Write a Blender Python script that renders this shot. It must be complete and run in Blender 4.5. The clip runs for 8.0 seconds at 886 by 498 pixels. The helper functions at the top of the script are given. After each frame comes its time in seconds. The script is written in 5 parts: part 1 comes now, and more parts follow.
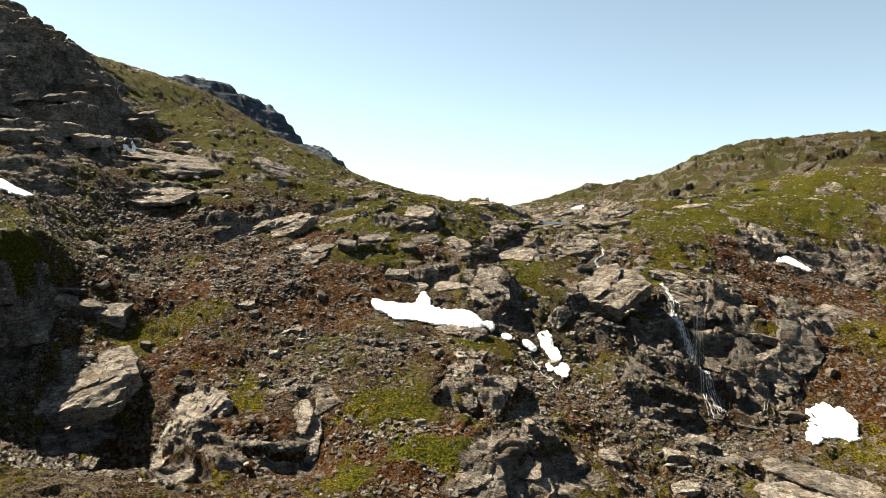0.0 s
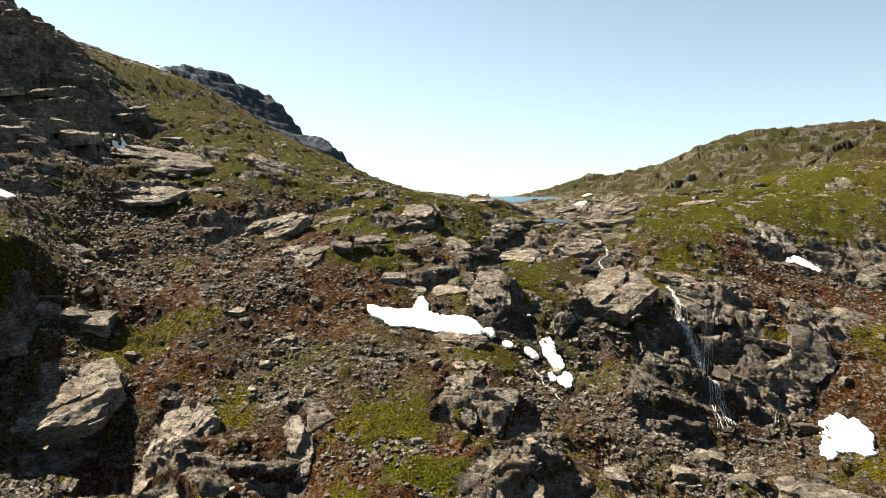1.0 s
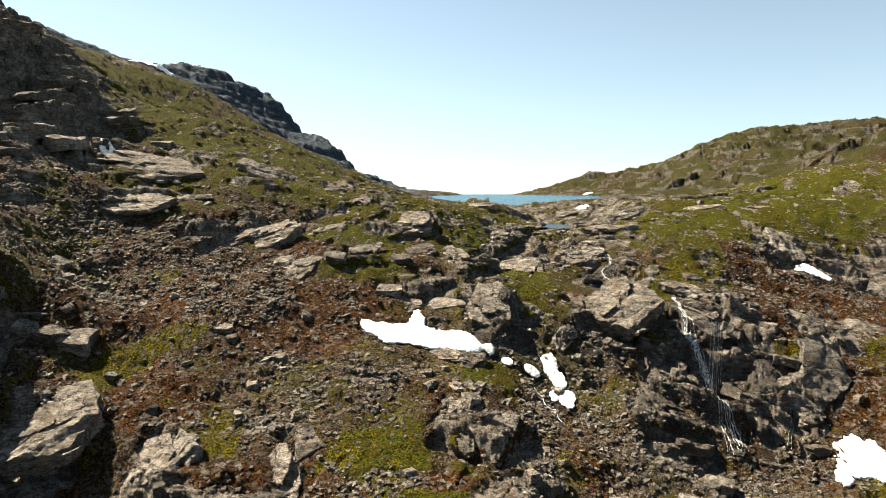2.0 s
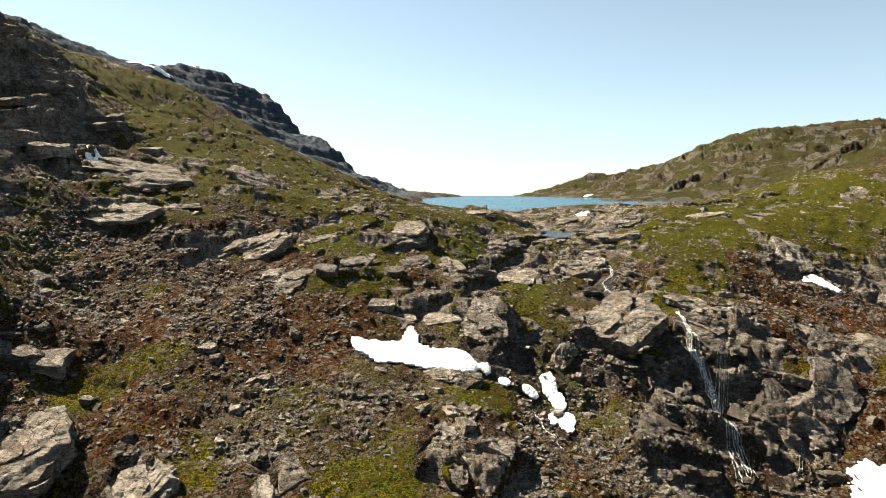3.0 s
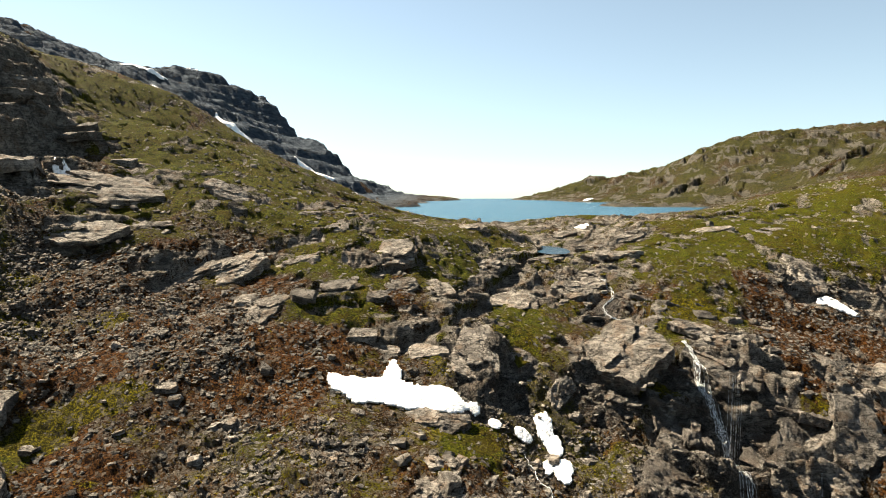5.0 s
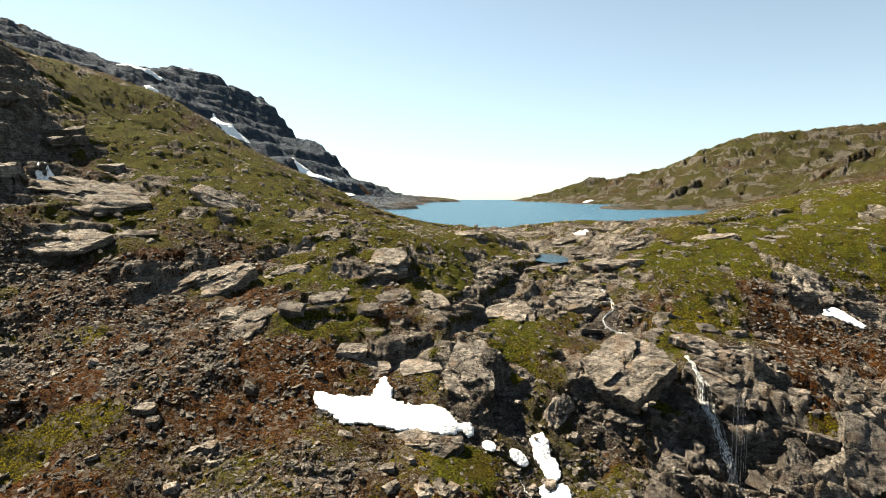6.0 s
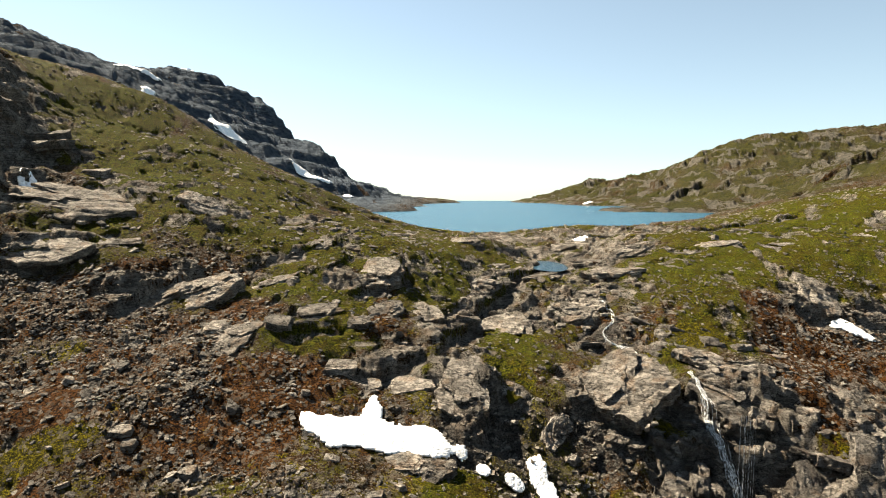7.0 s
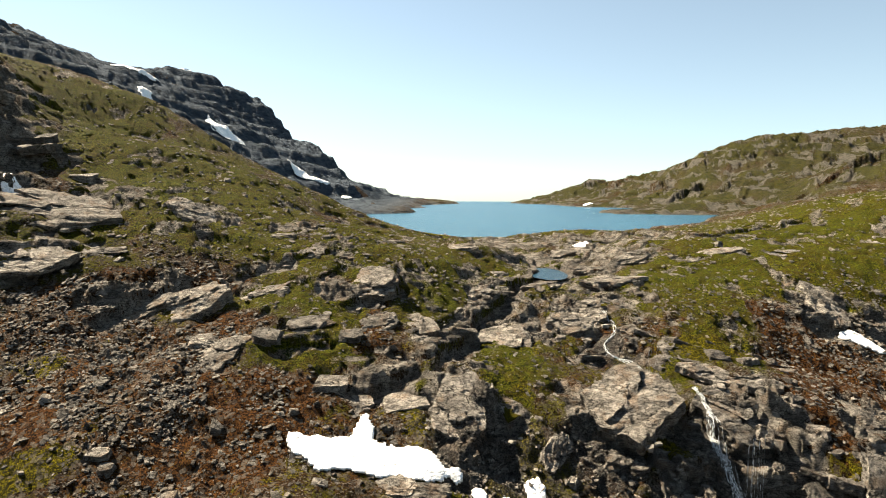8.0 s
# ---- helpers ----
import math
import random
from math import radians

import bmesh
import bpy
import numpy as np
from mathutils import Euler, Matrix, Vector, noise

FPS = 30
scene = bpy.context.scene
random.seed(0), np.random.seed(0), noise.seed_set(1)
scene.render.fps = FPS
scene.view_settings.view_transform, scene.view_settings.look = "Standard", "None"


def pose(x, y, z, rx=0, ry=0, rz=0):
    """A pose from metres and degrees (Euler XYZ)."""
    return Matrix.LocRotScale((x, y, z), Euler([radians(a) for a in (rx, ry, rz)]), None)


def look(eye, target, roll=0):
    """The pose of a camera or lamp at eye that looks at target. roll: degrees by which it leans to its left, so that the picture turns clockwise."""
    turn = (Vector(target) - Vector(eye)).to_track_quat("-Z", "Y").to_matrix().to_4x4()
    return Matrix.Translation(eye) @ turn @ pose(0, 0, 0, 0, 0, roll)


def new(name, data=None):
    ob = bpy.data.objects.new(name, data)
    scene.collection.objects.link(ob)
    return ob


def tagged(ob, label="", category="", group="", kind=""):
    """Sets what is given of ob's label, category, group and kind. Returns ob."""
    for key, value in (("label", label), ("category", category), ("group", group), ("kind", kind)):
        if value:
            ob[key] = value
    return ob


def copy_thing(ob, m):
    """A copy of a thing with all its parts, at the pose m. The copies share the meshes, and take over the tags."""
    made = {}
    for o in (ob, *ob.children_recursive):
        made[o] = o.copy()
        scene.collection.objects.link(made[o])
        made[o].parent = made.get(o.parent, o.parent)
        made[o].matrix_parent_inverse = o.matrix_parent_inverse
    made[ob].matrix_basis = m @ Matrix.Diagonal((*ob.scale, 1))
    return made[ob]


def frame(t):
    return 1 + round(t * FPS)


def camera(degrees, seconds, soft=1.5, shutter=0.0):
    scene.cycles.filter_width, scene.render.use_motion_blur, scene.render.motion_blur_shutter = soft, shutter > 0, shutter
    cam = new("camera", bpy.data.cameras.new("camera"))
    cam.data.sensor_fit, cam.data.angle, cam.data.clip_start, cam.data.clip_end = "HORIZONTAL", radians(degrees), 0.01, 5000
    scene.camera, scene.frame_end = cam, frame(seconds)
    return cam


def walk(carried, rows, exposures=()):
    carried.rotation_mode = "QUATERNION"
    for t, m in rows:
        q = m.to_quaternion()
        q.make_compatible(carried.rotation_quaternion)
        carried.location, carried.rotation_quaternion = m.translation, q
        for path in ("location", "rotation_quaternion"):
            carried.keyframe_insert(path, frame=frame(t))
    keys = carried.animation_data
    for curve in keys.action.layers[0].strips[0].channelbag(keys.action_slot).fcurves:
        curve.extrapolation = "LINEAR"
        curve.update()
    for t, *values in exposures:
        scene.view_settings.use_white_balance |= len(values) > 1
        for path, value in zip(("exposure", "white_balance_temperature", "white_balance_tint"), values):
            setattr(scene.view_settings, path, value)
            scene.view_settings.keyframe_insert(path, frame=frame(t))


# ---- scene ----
cam = camera(69.1, 8.0, soft=0.8)
METRES, EYE, TILT, LEAN, TURN = 40.0, 40.0, -3.9, 0.0, 0.0
ROWS = [
    (0.0, 0.0, 0.0, 0.0, -0.0, 0.0, -0.0),
    (0.5, 0.0053, 0.0592, 0.0335, 0.04, -0.53, 0.02),
    (1.0, 0.011, 0.1148, 0.0644, 0.08, -0.97, 0.05),
    (1.5, 0.018, 0.1757, 0.0977, 0.1, -1.27, 0.09),
    (3.0, 0.0524, 0.354, 0.1835, 0.17, -1.25, 0.14),
    (3.5, 0.0662, 0.4149, 0.2089, 0.17, -1.22, 0.14),
    (4.0, 0.0787, 0.4702, 0.2319, 0.18, -1.21, 0.12),
    (4.5, 0.0933, 0.529, 0.2557, 0.18, -1.2, 0.13),
    (6.0, 0.1337, 0.6886, 0.322, 0.16, -1.16, 0.04),
    (6.5, 0.1465, 0.7445, 0.3441, 0.15, -1.17, 0.01),
    (7.0, 0.1579, 0.7956, 0.3652, 0.14, -1.17, -0.01),
    (7.5, 0.168, 0.8496, 0.3874, 0.13, -1.17, -0.04),
    (8.0, 0.1754, 0.8946, 0.405, 0.12, -1.18, -0.05),
]
walk(cam, [(t, pose(0, 0, EYE, TILT, LEAN, TURN) @ pose(METRES * x, METRES * y, METRES * z, 90 + pitch, roll, yaw)) for t, x, y, z, yaw, pitch, roll in ROWS])

# ---- world, sun ----
SUN_AZIMUTH, SUN_HEIGHT = -56.0, 47.0  # degrees from straight up the valley (minus: to the west), and above the horizon
world = bpy.data.worlds.new("sky")
scene.world = world
world.use_nodes = True
wn, wl = world.node_tree.nodes, world.node_tree.links
sky = wn.new("ShaderNodeTexSky")
sky.sky_type, sky.sun_disc = "NISHITA", False
sky.sun_elevation, sky.sun_rotation = radians(SUN_HEIGHT), radians(SUN_AZIMUTH)
sky.altitude, sky.air_density, sky.dust_density, sky.ozone_density = 1100, 1.0, 0.5, 1.0
wn["Background"].inputs["Strength"].default_value = 0.033
pale = wn.new("ShaderNodeHueSaturation")
pale.inputs["Saturation"].default_value = 0.60
tone = wn.new("ShaderNodeMix")
tone.data_type, tone.blend_type = "RGBA", "MULTIPLY"
tone.inputs["Factor"].default_value, tone.inputs["B"].default_value = 1.0, (0.89, 1.01, 1.0, 1)
wl.new(sky.outputs["Color"], pale.inputs["Color"])
wl.new(pale.outputs["Color"], tone.inputs["A"])
wl.new(tone.outputs["Result"], wn["Background"].inputs["Color"])
sun = new("sun", bpy.data.lights.new("sun", "SUN"))
sun.data.energy, sun.data.angle, sun.data.color = 5.0, radians(0.5), (1.0, 0.87, 0.67)
az, el = radians(SUN_AZIMUTH), radians(SUN_HEIGHT)
to_sun = Vector((math.sin(az) * math.cos(el), math.cos(az) * math.cos(el), math.sin(el)))
sun.matrix_world = look(to_sun * 300 + Vector((0, 0, 200)), (0, 0, 200))
scene.view_settings.exposure = 2.32

# ---- materials ----
class Nodes:
    """A small helper to write node trees line by line."""

    def __init__(self, name):
        self.mat = bpy.data.materials.new(name)
        self.mat.use_nodes = True
        self.tree = self.mat.node_tree
        self.bsdf = self.tree.nodes["Principled BSDF"]
        self.pos = self.tree.nodes.new("ShaderNodeNewGeometry").outputs["Position"]

    def put(self, socket, value):
        if isinstance(value, bpy.types.NodeSocket):
            self.tree.links.new(value, socket)
        elif isinstance(value, tuple) and len(value) == 3 and socket.type == "RGBA":
            socket.default_value = (*value, 1)
        else:
            socket.default_value = value

    def noise(self, scale, detail=5.0, rough=0.55, where=None, colour=False, twist=0.0):
        n = self.tree.nodes.new("ShaderNodeTexNoise")
        self.put(n.inputs["Vector"], where or self.pos)
        n.inputs["Scale"].default_value, n.inputs["Detail"].default_value = scale, detail
        n.inputs["Roughness"].default_value, n.inputs["Distortion"].default_value = rough, twist
        return self.step(0.28, 0.72, n.outputs["Fac"]) if not colour else n.outputs["Color"]

    def cells(self, scale, what="Distance", feature="F1", where=None, rand=1.0):
        n = self.tree.nodes.new("ShaderNodeTexVoronoi")
        n.feature = feature
        self.put(n.inputs["Vector"], where or self.pos)
        n.inputs["Scale"].default_value, n.inputs["Randomness"].default_value = scale, rand
        return n.outputs[what]

    def stretch(self, scale, turn=(0, 0, 0), where=None):
        n = self.tree.nodes.new("ShaderNodeMapping")
        self.put(n.inputs["Vector"], where or self.pos)
        n.inputs["Scale"].default_value, n.inputs["Rotation"].default_value = scale, [radians(a) for a in turn]
        return n.outputs["Vector"]

    def math(self, op, a, b=0.0):
        n = self.tree.nodes.new("ShaderNodeMath")
        n.operation = op
        self.put(n.inputs[0], a)
        self.put(n.inputs[1], b)
        return n.outputs[0]

    def step(self, a, b, value):
        n = self.tree.nodes.new("ShaderNodeMapRange")
        n.interpolation_type = "SMOOTHSTEP"
        self.put(n.inputs["Value"], value)
        n.inputs["From Min"].default_value, n.inputs["From Max"].default_value = a, b
        return n.outputs["Result"]

    def mix(self, f, a, b, how="MIX"):
        n = self.tree.nodes.new("ShaderNodeMix")
        n.data_type, n.blend_type = "RGBA", how
        self.put(n.inputs["Factor"], f)
        self.put(n.inputs["A"], a)
        self.put(n.inputs["B"], b)
        return n.outputs["Result"]

    def split(self, name):
        n = self.tree.nodes.new("ShaderNodeAttribute")
        n.attribute_name = name
        s = self.tree.nodes.new("ShaderNodeSeparateColor")
        self.tree.links.new(n.outputs["Color"], s.inputs["Color"])
        return s.outputs["Red"], s.outputs["Green"], s.outputs["Blue"], n.outputs["Alpha"]

    def island(self):
        return self.tree.nodes.new("ShaderNodeNewGeometry").outputs["Random Per Island"]

    def object_random(self):
        return self.tree.nodes.new("ShaderNodeObjectInfo").outputs["Random"]

    def bump(self, height, strength, distance, onto=None):
        n = self.tree.nodes.new("ShaderNodeBump")
        self.put(n.inputs["Height"], height)
        self.put(n.inputs["Strength"], strength)
        n.inputs["Distance"].default_value = distance
        if onto:
            self.tree.links.new(onto, n.inputs["Normal"])
        return n.outputs["Normal"]

    def done(self, colour, rough=0.9, normal=None, gloss=0.3):
        self.put(self.bsdf.inputs["Base Color"], colour)
        self.put(self.bsdf.inputs["Roughness"], rough)
        self.bsdf.inputs["Specular IOR Level"].default_value = gloss
        if normal:
            self.tree.links.new(normal, self.bsdf.inputs["Normal"])
        return self.mat


def rock_colour(m, shade):
    """Weathered gneiss: warm pale grey with foliation streaks, rust and dark lichen, split by joints. shade: 0..1, darker or lighter stone."""
    bed = m.stretch((0.22, 0.22, 3.4), (14, -12, 0))
    streak = m.noise(1.2, 5, 0.68, bed)
    grain = m.noise(5.5, 5, 0.74)
    grey = m.mix(m.step(0.25, 0.75, m.noise(0.45, 5, 0.66)), (0.120, 0.104, 0.087), (0.350, 0.310, 0.262))
    grey = m.mix(m.math("MULTIPLY", m.step(0.4, 0.75, streak), 0.45), grey, (0.390, 0.350, 0.300))
    grey = m.mix(m.math("MULTIPLY", m.step(0.52, 0.2, streak), 0.5), grey, (0.095, 0.080, 0.064))
    grey = m.mix(m.math("MULTIPLY", m.step(0.50, 0.72, m.noise(1.1, 6, 0.78)), 0.75), grey, (0.046, 0.038, 0.029))
    grey = m.mix(m.math("MULTIPLY", m.step(0.62, 0.9, m.noise(0.4, 5)), 0.45), grey, (0.20, 0.125, 0.070))
    grey = m.mix(m.math("MULTIPLY", m.step(0.45, 0.8, grain), 0.35), grey, (0.38, 0.36, 0.32))
    bent = m.tree.nodes.new("ShaderNodeVectorMath")
    bent.operation = "MULTIPLY_ADD"
    m.put(bent.inputs[0], m.noise(0.8, 2, colour=True))
    bent.inputs[1].default_value = (0.9, 0.9, 0.9)
    m.put(bent.inputs[2], m.stretch((0.6, 1.0, 2.2), (10, -14, 20)))
    joint = m.cells(0.5, "Distance", "DISTANCE_TO_EDGE", bent.outputs[0])
    split = m.cells(1.5, "Distance", "DISTANCE_TO_EDGE", bent.outputs[0])
    calm = m.step(0.4, 0.8, m.noise(0.3, 2))
    open_joint = m.math("MINIMUM", m.step(0.0, 0.03, joint), m.math("ADD", m.step(0.0, 0.05, split), 0.2))
    open_joint = m.math("MAXIMUM", m.math("MULTIPLY", calm, 0.6), open_joint)
    grey = m.mix(m.math("SUBTRACT", 1.0, open_joint), grey, (0.012, 0.010, 0.008))
    tone = m.math("ADD", 0.55, m.math("MULTIPLY", shade, 0.55))
    relief = m.math("ADD", m.math("MULTIPLY", streak, 0.6), m.math("MULTIPLY", open_joint, 0.9))
    return m.mix(1.0, grey, tone, "MULTIPLY"), relief, grain


def rock_material(name, source):
    m = Nodes(name)
    shade = m.island() if source == "island" else m.object_random()
    if source == "island":
        shade = m.math("SUBTRACT", m.math("MULTIPLY", shade, 0.8), 0.22)
    colour, streak, grain = rock_colour(m, shade)
    n = m.bump(streak, 0.9, 0.28)
    n = m.bump(m.noise(1.8, 6, 0.74), 0.85, 0.24, n)
    n = m.bump(grain, 0.8, 0.09, n)
    return m.done(colour, 0.93, n, 0.14)


def wet_rock_material():
    """The same stone, soaked dark and glossier by the spray."""
    m = Nodes("wet_rock")
    colour, streak, grain = rock_colour(m, m.object_random())
    soaked = m.step(0.2, 0.62, m.noise(0.3, 7, 0.66))
    colour = m.mix(m.math("MULTIPLY", soaked, 0.62), colour, (0.026, 0.017, 0.010))
    n = m.bump(streak, 0.95, 0.32)
    n = m.bump(m.noise(1.8, 6, 0.74), 0.9, 0.26, n)
    n = m.bump(grain, 0.8, 0.09, n)
    return m.done(colour, m.math("SUBTRACT", 0.9, m.math("MULTIPLY", soaked, 0.45)), n, 0.25)


def turf_material():
    m = Nodes("short_turf")
    fine, tuft = m.noise(3.2, 8, 0.75), m.noise(8.0, 6, 0.75)
    # near-black end of the fine noise paints in the shade between tufts
    c = m.mix(m.math("MULTIPLY", fine, m.math("ADD", 0.4, m.math("MULTIPLY", tuft, 0.6))), (0.0068, 0.0078, 0.0008), (0.1502, 0.1373, 0.006))
    c = m.mix(m.math("MULTIPLY", m.noise(0.55, 6), 0.45), c, (0.0515, 0.0292, 0.0043))
    n = m.bump(fine, 0.9, 0.28)
    return m.done(c, 1.0, m.bump(tuft, 0.6, 0.12, n), 0.05)


def ground_material():
    m = Nodes("mountain_ground")
    rock, grass, heath, moss = m.split("cover")
    rubble, wet, far, west = m.split("cover_more")
    raw, mid, broad = m.noise(3.2, 6, 0.75), m.noise(0.55, 5, 0.6), m.noise(0.06, 3)
    fine = m.step(0.34, 0.68, raw)
    ragged = m.math("SUBTRACT", m.math("ADD", m.math("MULTIPLY", raw, 0.45), m.math("MULTIPLY", mid, 0.45)), 0.45)

    def mask(a, low=0.38, high=0.62):
        return m.step(low, high, m.math("ADD", a, ragged))
    # soil, heath, turf: near-black ends of the fine noise paint in crevice shade
    soil = m.mix(fine, (0.0035, 0.0017, 0.0008), (0.0601, 0.0283, 0.0103))
    soil = m.mix(m.math("MULTIPLY", broad, 0.5), soil, (0.0361, 0.0206, 0.0068))
    stones = m.cells(1.7, "Color")
    edge = m.cells(1.7, "Distance", "DISTANCE_TO_EDGE")
    lit = m.tree.nodes.new("ShaderNodeSeparateColor")
    m.tree.links.new(stones, lit.inputs["Color"])
    pebble = m.mix(lit.outputs["Red"], (0.0429, 0.0351, 0.0275), (0.1803, 0.1545, 0.1219))
    here = m.math("MULTIPLY", m.step(0.02, 0.09, edge), m.step(0.66, 0.74, m.math("ADD", lit.outputs["Green"], m.math("MULTIPLY", rubble, 0.38))))
    small = m.cells(5.5, "Color")
    tiny = m.tree.nodes.new("ShaderNodeSeparateColor")
    m.tree.links.new(small, tiny.inputs["Color"])
    soil = m.mix(m.math("MULTIPLY", m.step(0.72, 0.78, m.math("ADD", tiny.outputs["Red"], m.math("MULTIPLY", rubble, 0.25))), 0.85), soil, m.mix(tiny.outputs["Blue"], (0.0429, 0.0351, 0.0275), (0.1803, 0.1545, 0.1219)))
    red = m.mix(fine, (0.0086, 0.0035, 0.0008), (0.098, 0.040, 0.0092))
    tuft = m.step(0.3, 0.7, m.noise(8.0, 6, 0.75))
    turf = m.mix(m.math("MULTIPLY", fine, m.math("ADD", 0.4, m.math("MULTIPLY", tuft, 0.6))), (0.0068, 0.0078, 0.0008), (0.1502, 0.1416, 0.006))
    turf = m.mix(m.math("MULTIPLY", m.step(0.42, 0.62, mid), 0.5), turf, (0.0532, 0.0309, 0.0043))
    turf = m.mix(m.math("MULTIPLY", broad, 0.35), turf, (0.0447, 0.0601, 0.0026))
    turf = m.mix(m.math("MULTIPLY", far, m.math("ADD", 0.3, m.math("MULTIPLY", m.noise(0.08, 5, 0.7), 0.5))), turf, (0.0343, 0.0343, 0.0111))
    turf = m.mix(m.math("MULTIPLY", far, m.math("MULTIPLY", m.step(0.45, 0.7, m.noise(0.3, 5, 0.72)), 0.75)), turf, (0.020, 0.021, 0.008))
    bright = m.mix(m.math("MULTIPLY", fine, tuft), (0.0215, 0.0189, 0.0008), (0.2232, 0.1846, 0.0035))
    stone, streak, grain = rock_colour(m, m.noise(0.22, 3))
    # far western rock: blue of distance haze and dark of shade put into its colour
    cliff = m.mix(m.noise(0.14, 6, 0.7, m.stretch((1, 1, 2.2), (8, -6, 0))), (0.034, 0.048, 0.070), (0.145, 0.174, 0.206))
    stone = m.mix(m.math("MULTIPLY", far, 0.8), stone, m.mix(m.noise(0.4, 5, 0.75), (0.03, 0.0275, 0.0223), (0.1288, 0.1184, 0.0944)))
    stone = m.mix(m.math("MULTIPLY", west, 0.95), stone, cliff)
    c = m.mix(mask(heath), soil, red)
    c = m.mix(mask(grass), c, turf)
    c = m.mix(mask(moss), c, bright)
    c = m.mix(m.math("MULTIPLY", here, m.math("SUBTRACT", 0.75, m.math("MULTIPLY", grass, 0.75))), c, pebble)
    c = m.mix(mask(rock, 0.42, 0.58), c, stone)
    # wet darkens damp ground and also paints the shade of overhangs into the colour
    c = m.mix(m.math("MULTIPLY", wet, m.math("SUBTRACT", 0.85, m.math("MULTIPLY", fine, 0.6))), c, (0.0121, 0.0094, 0.0078))
    n = m.bump(m.noise(0.16, 5, 0.7), m.math("MULTIPLY", far, 1.0), 4.0)
    n = m.bump(m.noise(0.35, 4, 0.7, m.stretch((1, 1, 0.18), (0, 0, 25))), m.math("MULTIPLY", west, 1.0), 3.0, n)
    n = m.bump(m.noise(0.22, 4, 0.65, m.stretch((0.25, 0.25, 1.6), (6, -7, 0))), m.math("MULTIPLY", west, 1.0), 4.0, n)
    n = m.bump(m.noise(1.3, 5, 0.65), 0.7, 0.35, n)
    n = m.bump(m.math("MINIMUM", edge, 0.12), 0.5, 0.5, n)
    n = m.bump(raw, 1.0, 0.4, n)
    n = m.bump(tuft, 0.6, 0.12, n)
    return m.done(c, m.math("SUBTRACT", 1.0, m.math("MULTIPLY", wet, 0.55)), n, 0.06)


def snow_material():
    m = Nodes("old_snow")
    c = m.mix(m.step(0.5, 0.75, m.noise(1.6, 7, 0.65)), (0.84, 0.84, 0.83), (0.68, 0.67, 0.64))
    c = m.mix(m.math("MULTIPLY", m.step(0.8, 0.95, m.noise(5.0, 4)), 0.6), c, (0.35, 0.32, 0.28))
    n = m.bump(m.noise(2.2, 4), 0.4, 0.25)
    return m.done(c, 0.7, n, 0.2)


def lake_material():
    m = Nodes("lake_water")
    ripple = m.noise(0.55, 6, 0.6, m.stretch((1.0, 0.45, 1)))
    swell = m.noise(0.05, 4, 0.5, m.stretch((0.5, 1.6, 1)))
    c = m.mix(swell, (0.0034, 0.0357, 0.0629), (0.0085, 0.0612, 0.0986))
    n = m.bump(ripple, 0.5, 0.5)
    return m.done(c, 0.26, n, 0.18)


def stream_material():
    m = Nodes("pool_water")
    # blue of the reflected sky is put into the water's base colour
    c = m.mix(m.noise(0.5, 4), (0.0034, 0.017, 0.0306), (0.0085, 0.0357, 0.0544))
    return m.done(c, 0.2, m.bump(m.noise(2.5, 5), 0.35, 0.12), 0.3)


def foam_material():
    m = Nodes("white_water")
    run = m.noise(3.0, 6, 0.7, m.stretch((2.5, 2.5, 0.5)))
    c = m.mix(m.step(0.35, 0.7, run), (0.28, 0.30, 0.31), (0.85, 0.87, 0.88))
    m.put(m.bsdf.inputs["Alpha"], m.step(0.38, 0.54, m.noise(2.6, 6, 0.7, m.stretch((2.4, 2.4, 0.7)))))
    return m.done(c, 0.35, m.bump(run, 0.8, 0.2), 0.5)


GROUND, SNOW, LAKE, POOL, FOAM = ground_material(), snow_material(), lake_material(), stream_material(), foam_material()
ROCK, SCREE = rock_material("weathered_rock", "object"), rock_material("loose_rock", "island")
WET_ROCK, TURF = wet_rock_material(), turf_material()

# ---- shape of the land ----
BASE_LEVEL = 43.9
# the bowl floor and the knolls in it: x, y, radius, rise
FLOOR_MOUNDS = [
    (-79.1, 62.2, 12.9, -9.3), (-55.3, 118.4, 9.3, -4.9), (-52, 85, 6.5, -4.3), (-49.5, 77.4, 10.7, -10.2),
    (-49, 100.4, 6.9, -7.5), (-40.5, 39.8, 14, -10.9), (-39.5, 78.3, 5, -5.5), (-27.8, 96.5, 15.5, -5.8),
    (-17.9, 79.4, 5.2, -4.9), (-13.6, 102.9, 8, 3.7), (-6.7, 77.8, 12, 2.7), (-0.6, 40.6, 8.8, 2.5),
    (2.7, -91.8, 83.8, -60.3), (3.9, 88.6, 13.9, 4.6), (5.1, 99.5, 6, 3.5), (8.4, 11.2, 26.4, -7.6),
    (12.2, 74.7, 7.5, 5.1), (12.7, 77.4, 51.4, -34.4), (12.8, 122.8, 16.8, -1.4), (25.5, 100.1, 9.8, 2.2),
    (41.9, 96.7, 5.8, -3.1), (43.7, 86, 6.7, 1.3), (74.8, 105.8, 32, -15),
]
# the rock step and the lip of the lake: x, y, radius, rise
LIP_MOUNDS = [
    (-24.9, 243.3, 6.5, -3.6), (-21.7, 212.1, 13.8, -5.8), (-1.1, 270, 29.7, -8.3), (0.1, 170.7, 12.8, 3.2),
    (5.5, 237.6, 23.8, -4.6), (12.1, 128, 9.6, 5.6), (14.7, 198.3, 6.8, 4.9), (18.6, 152.8, 11.9, -5.3),
    (25.6, 193.9, 23.3, -10.5), (34.4, 127.1, 6.6, 5.5), (34.8, 165.3, 13.8, 1.8), (40.4, 136.2, 9.7, -4.3),
]
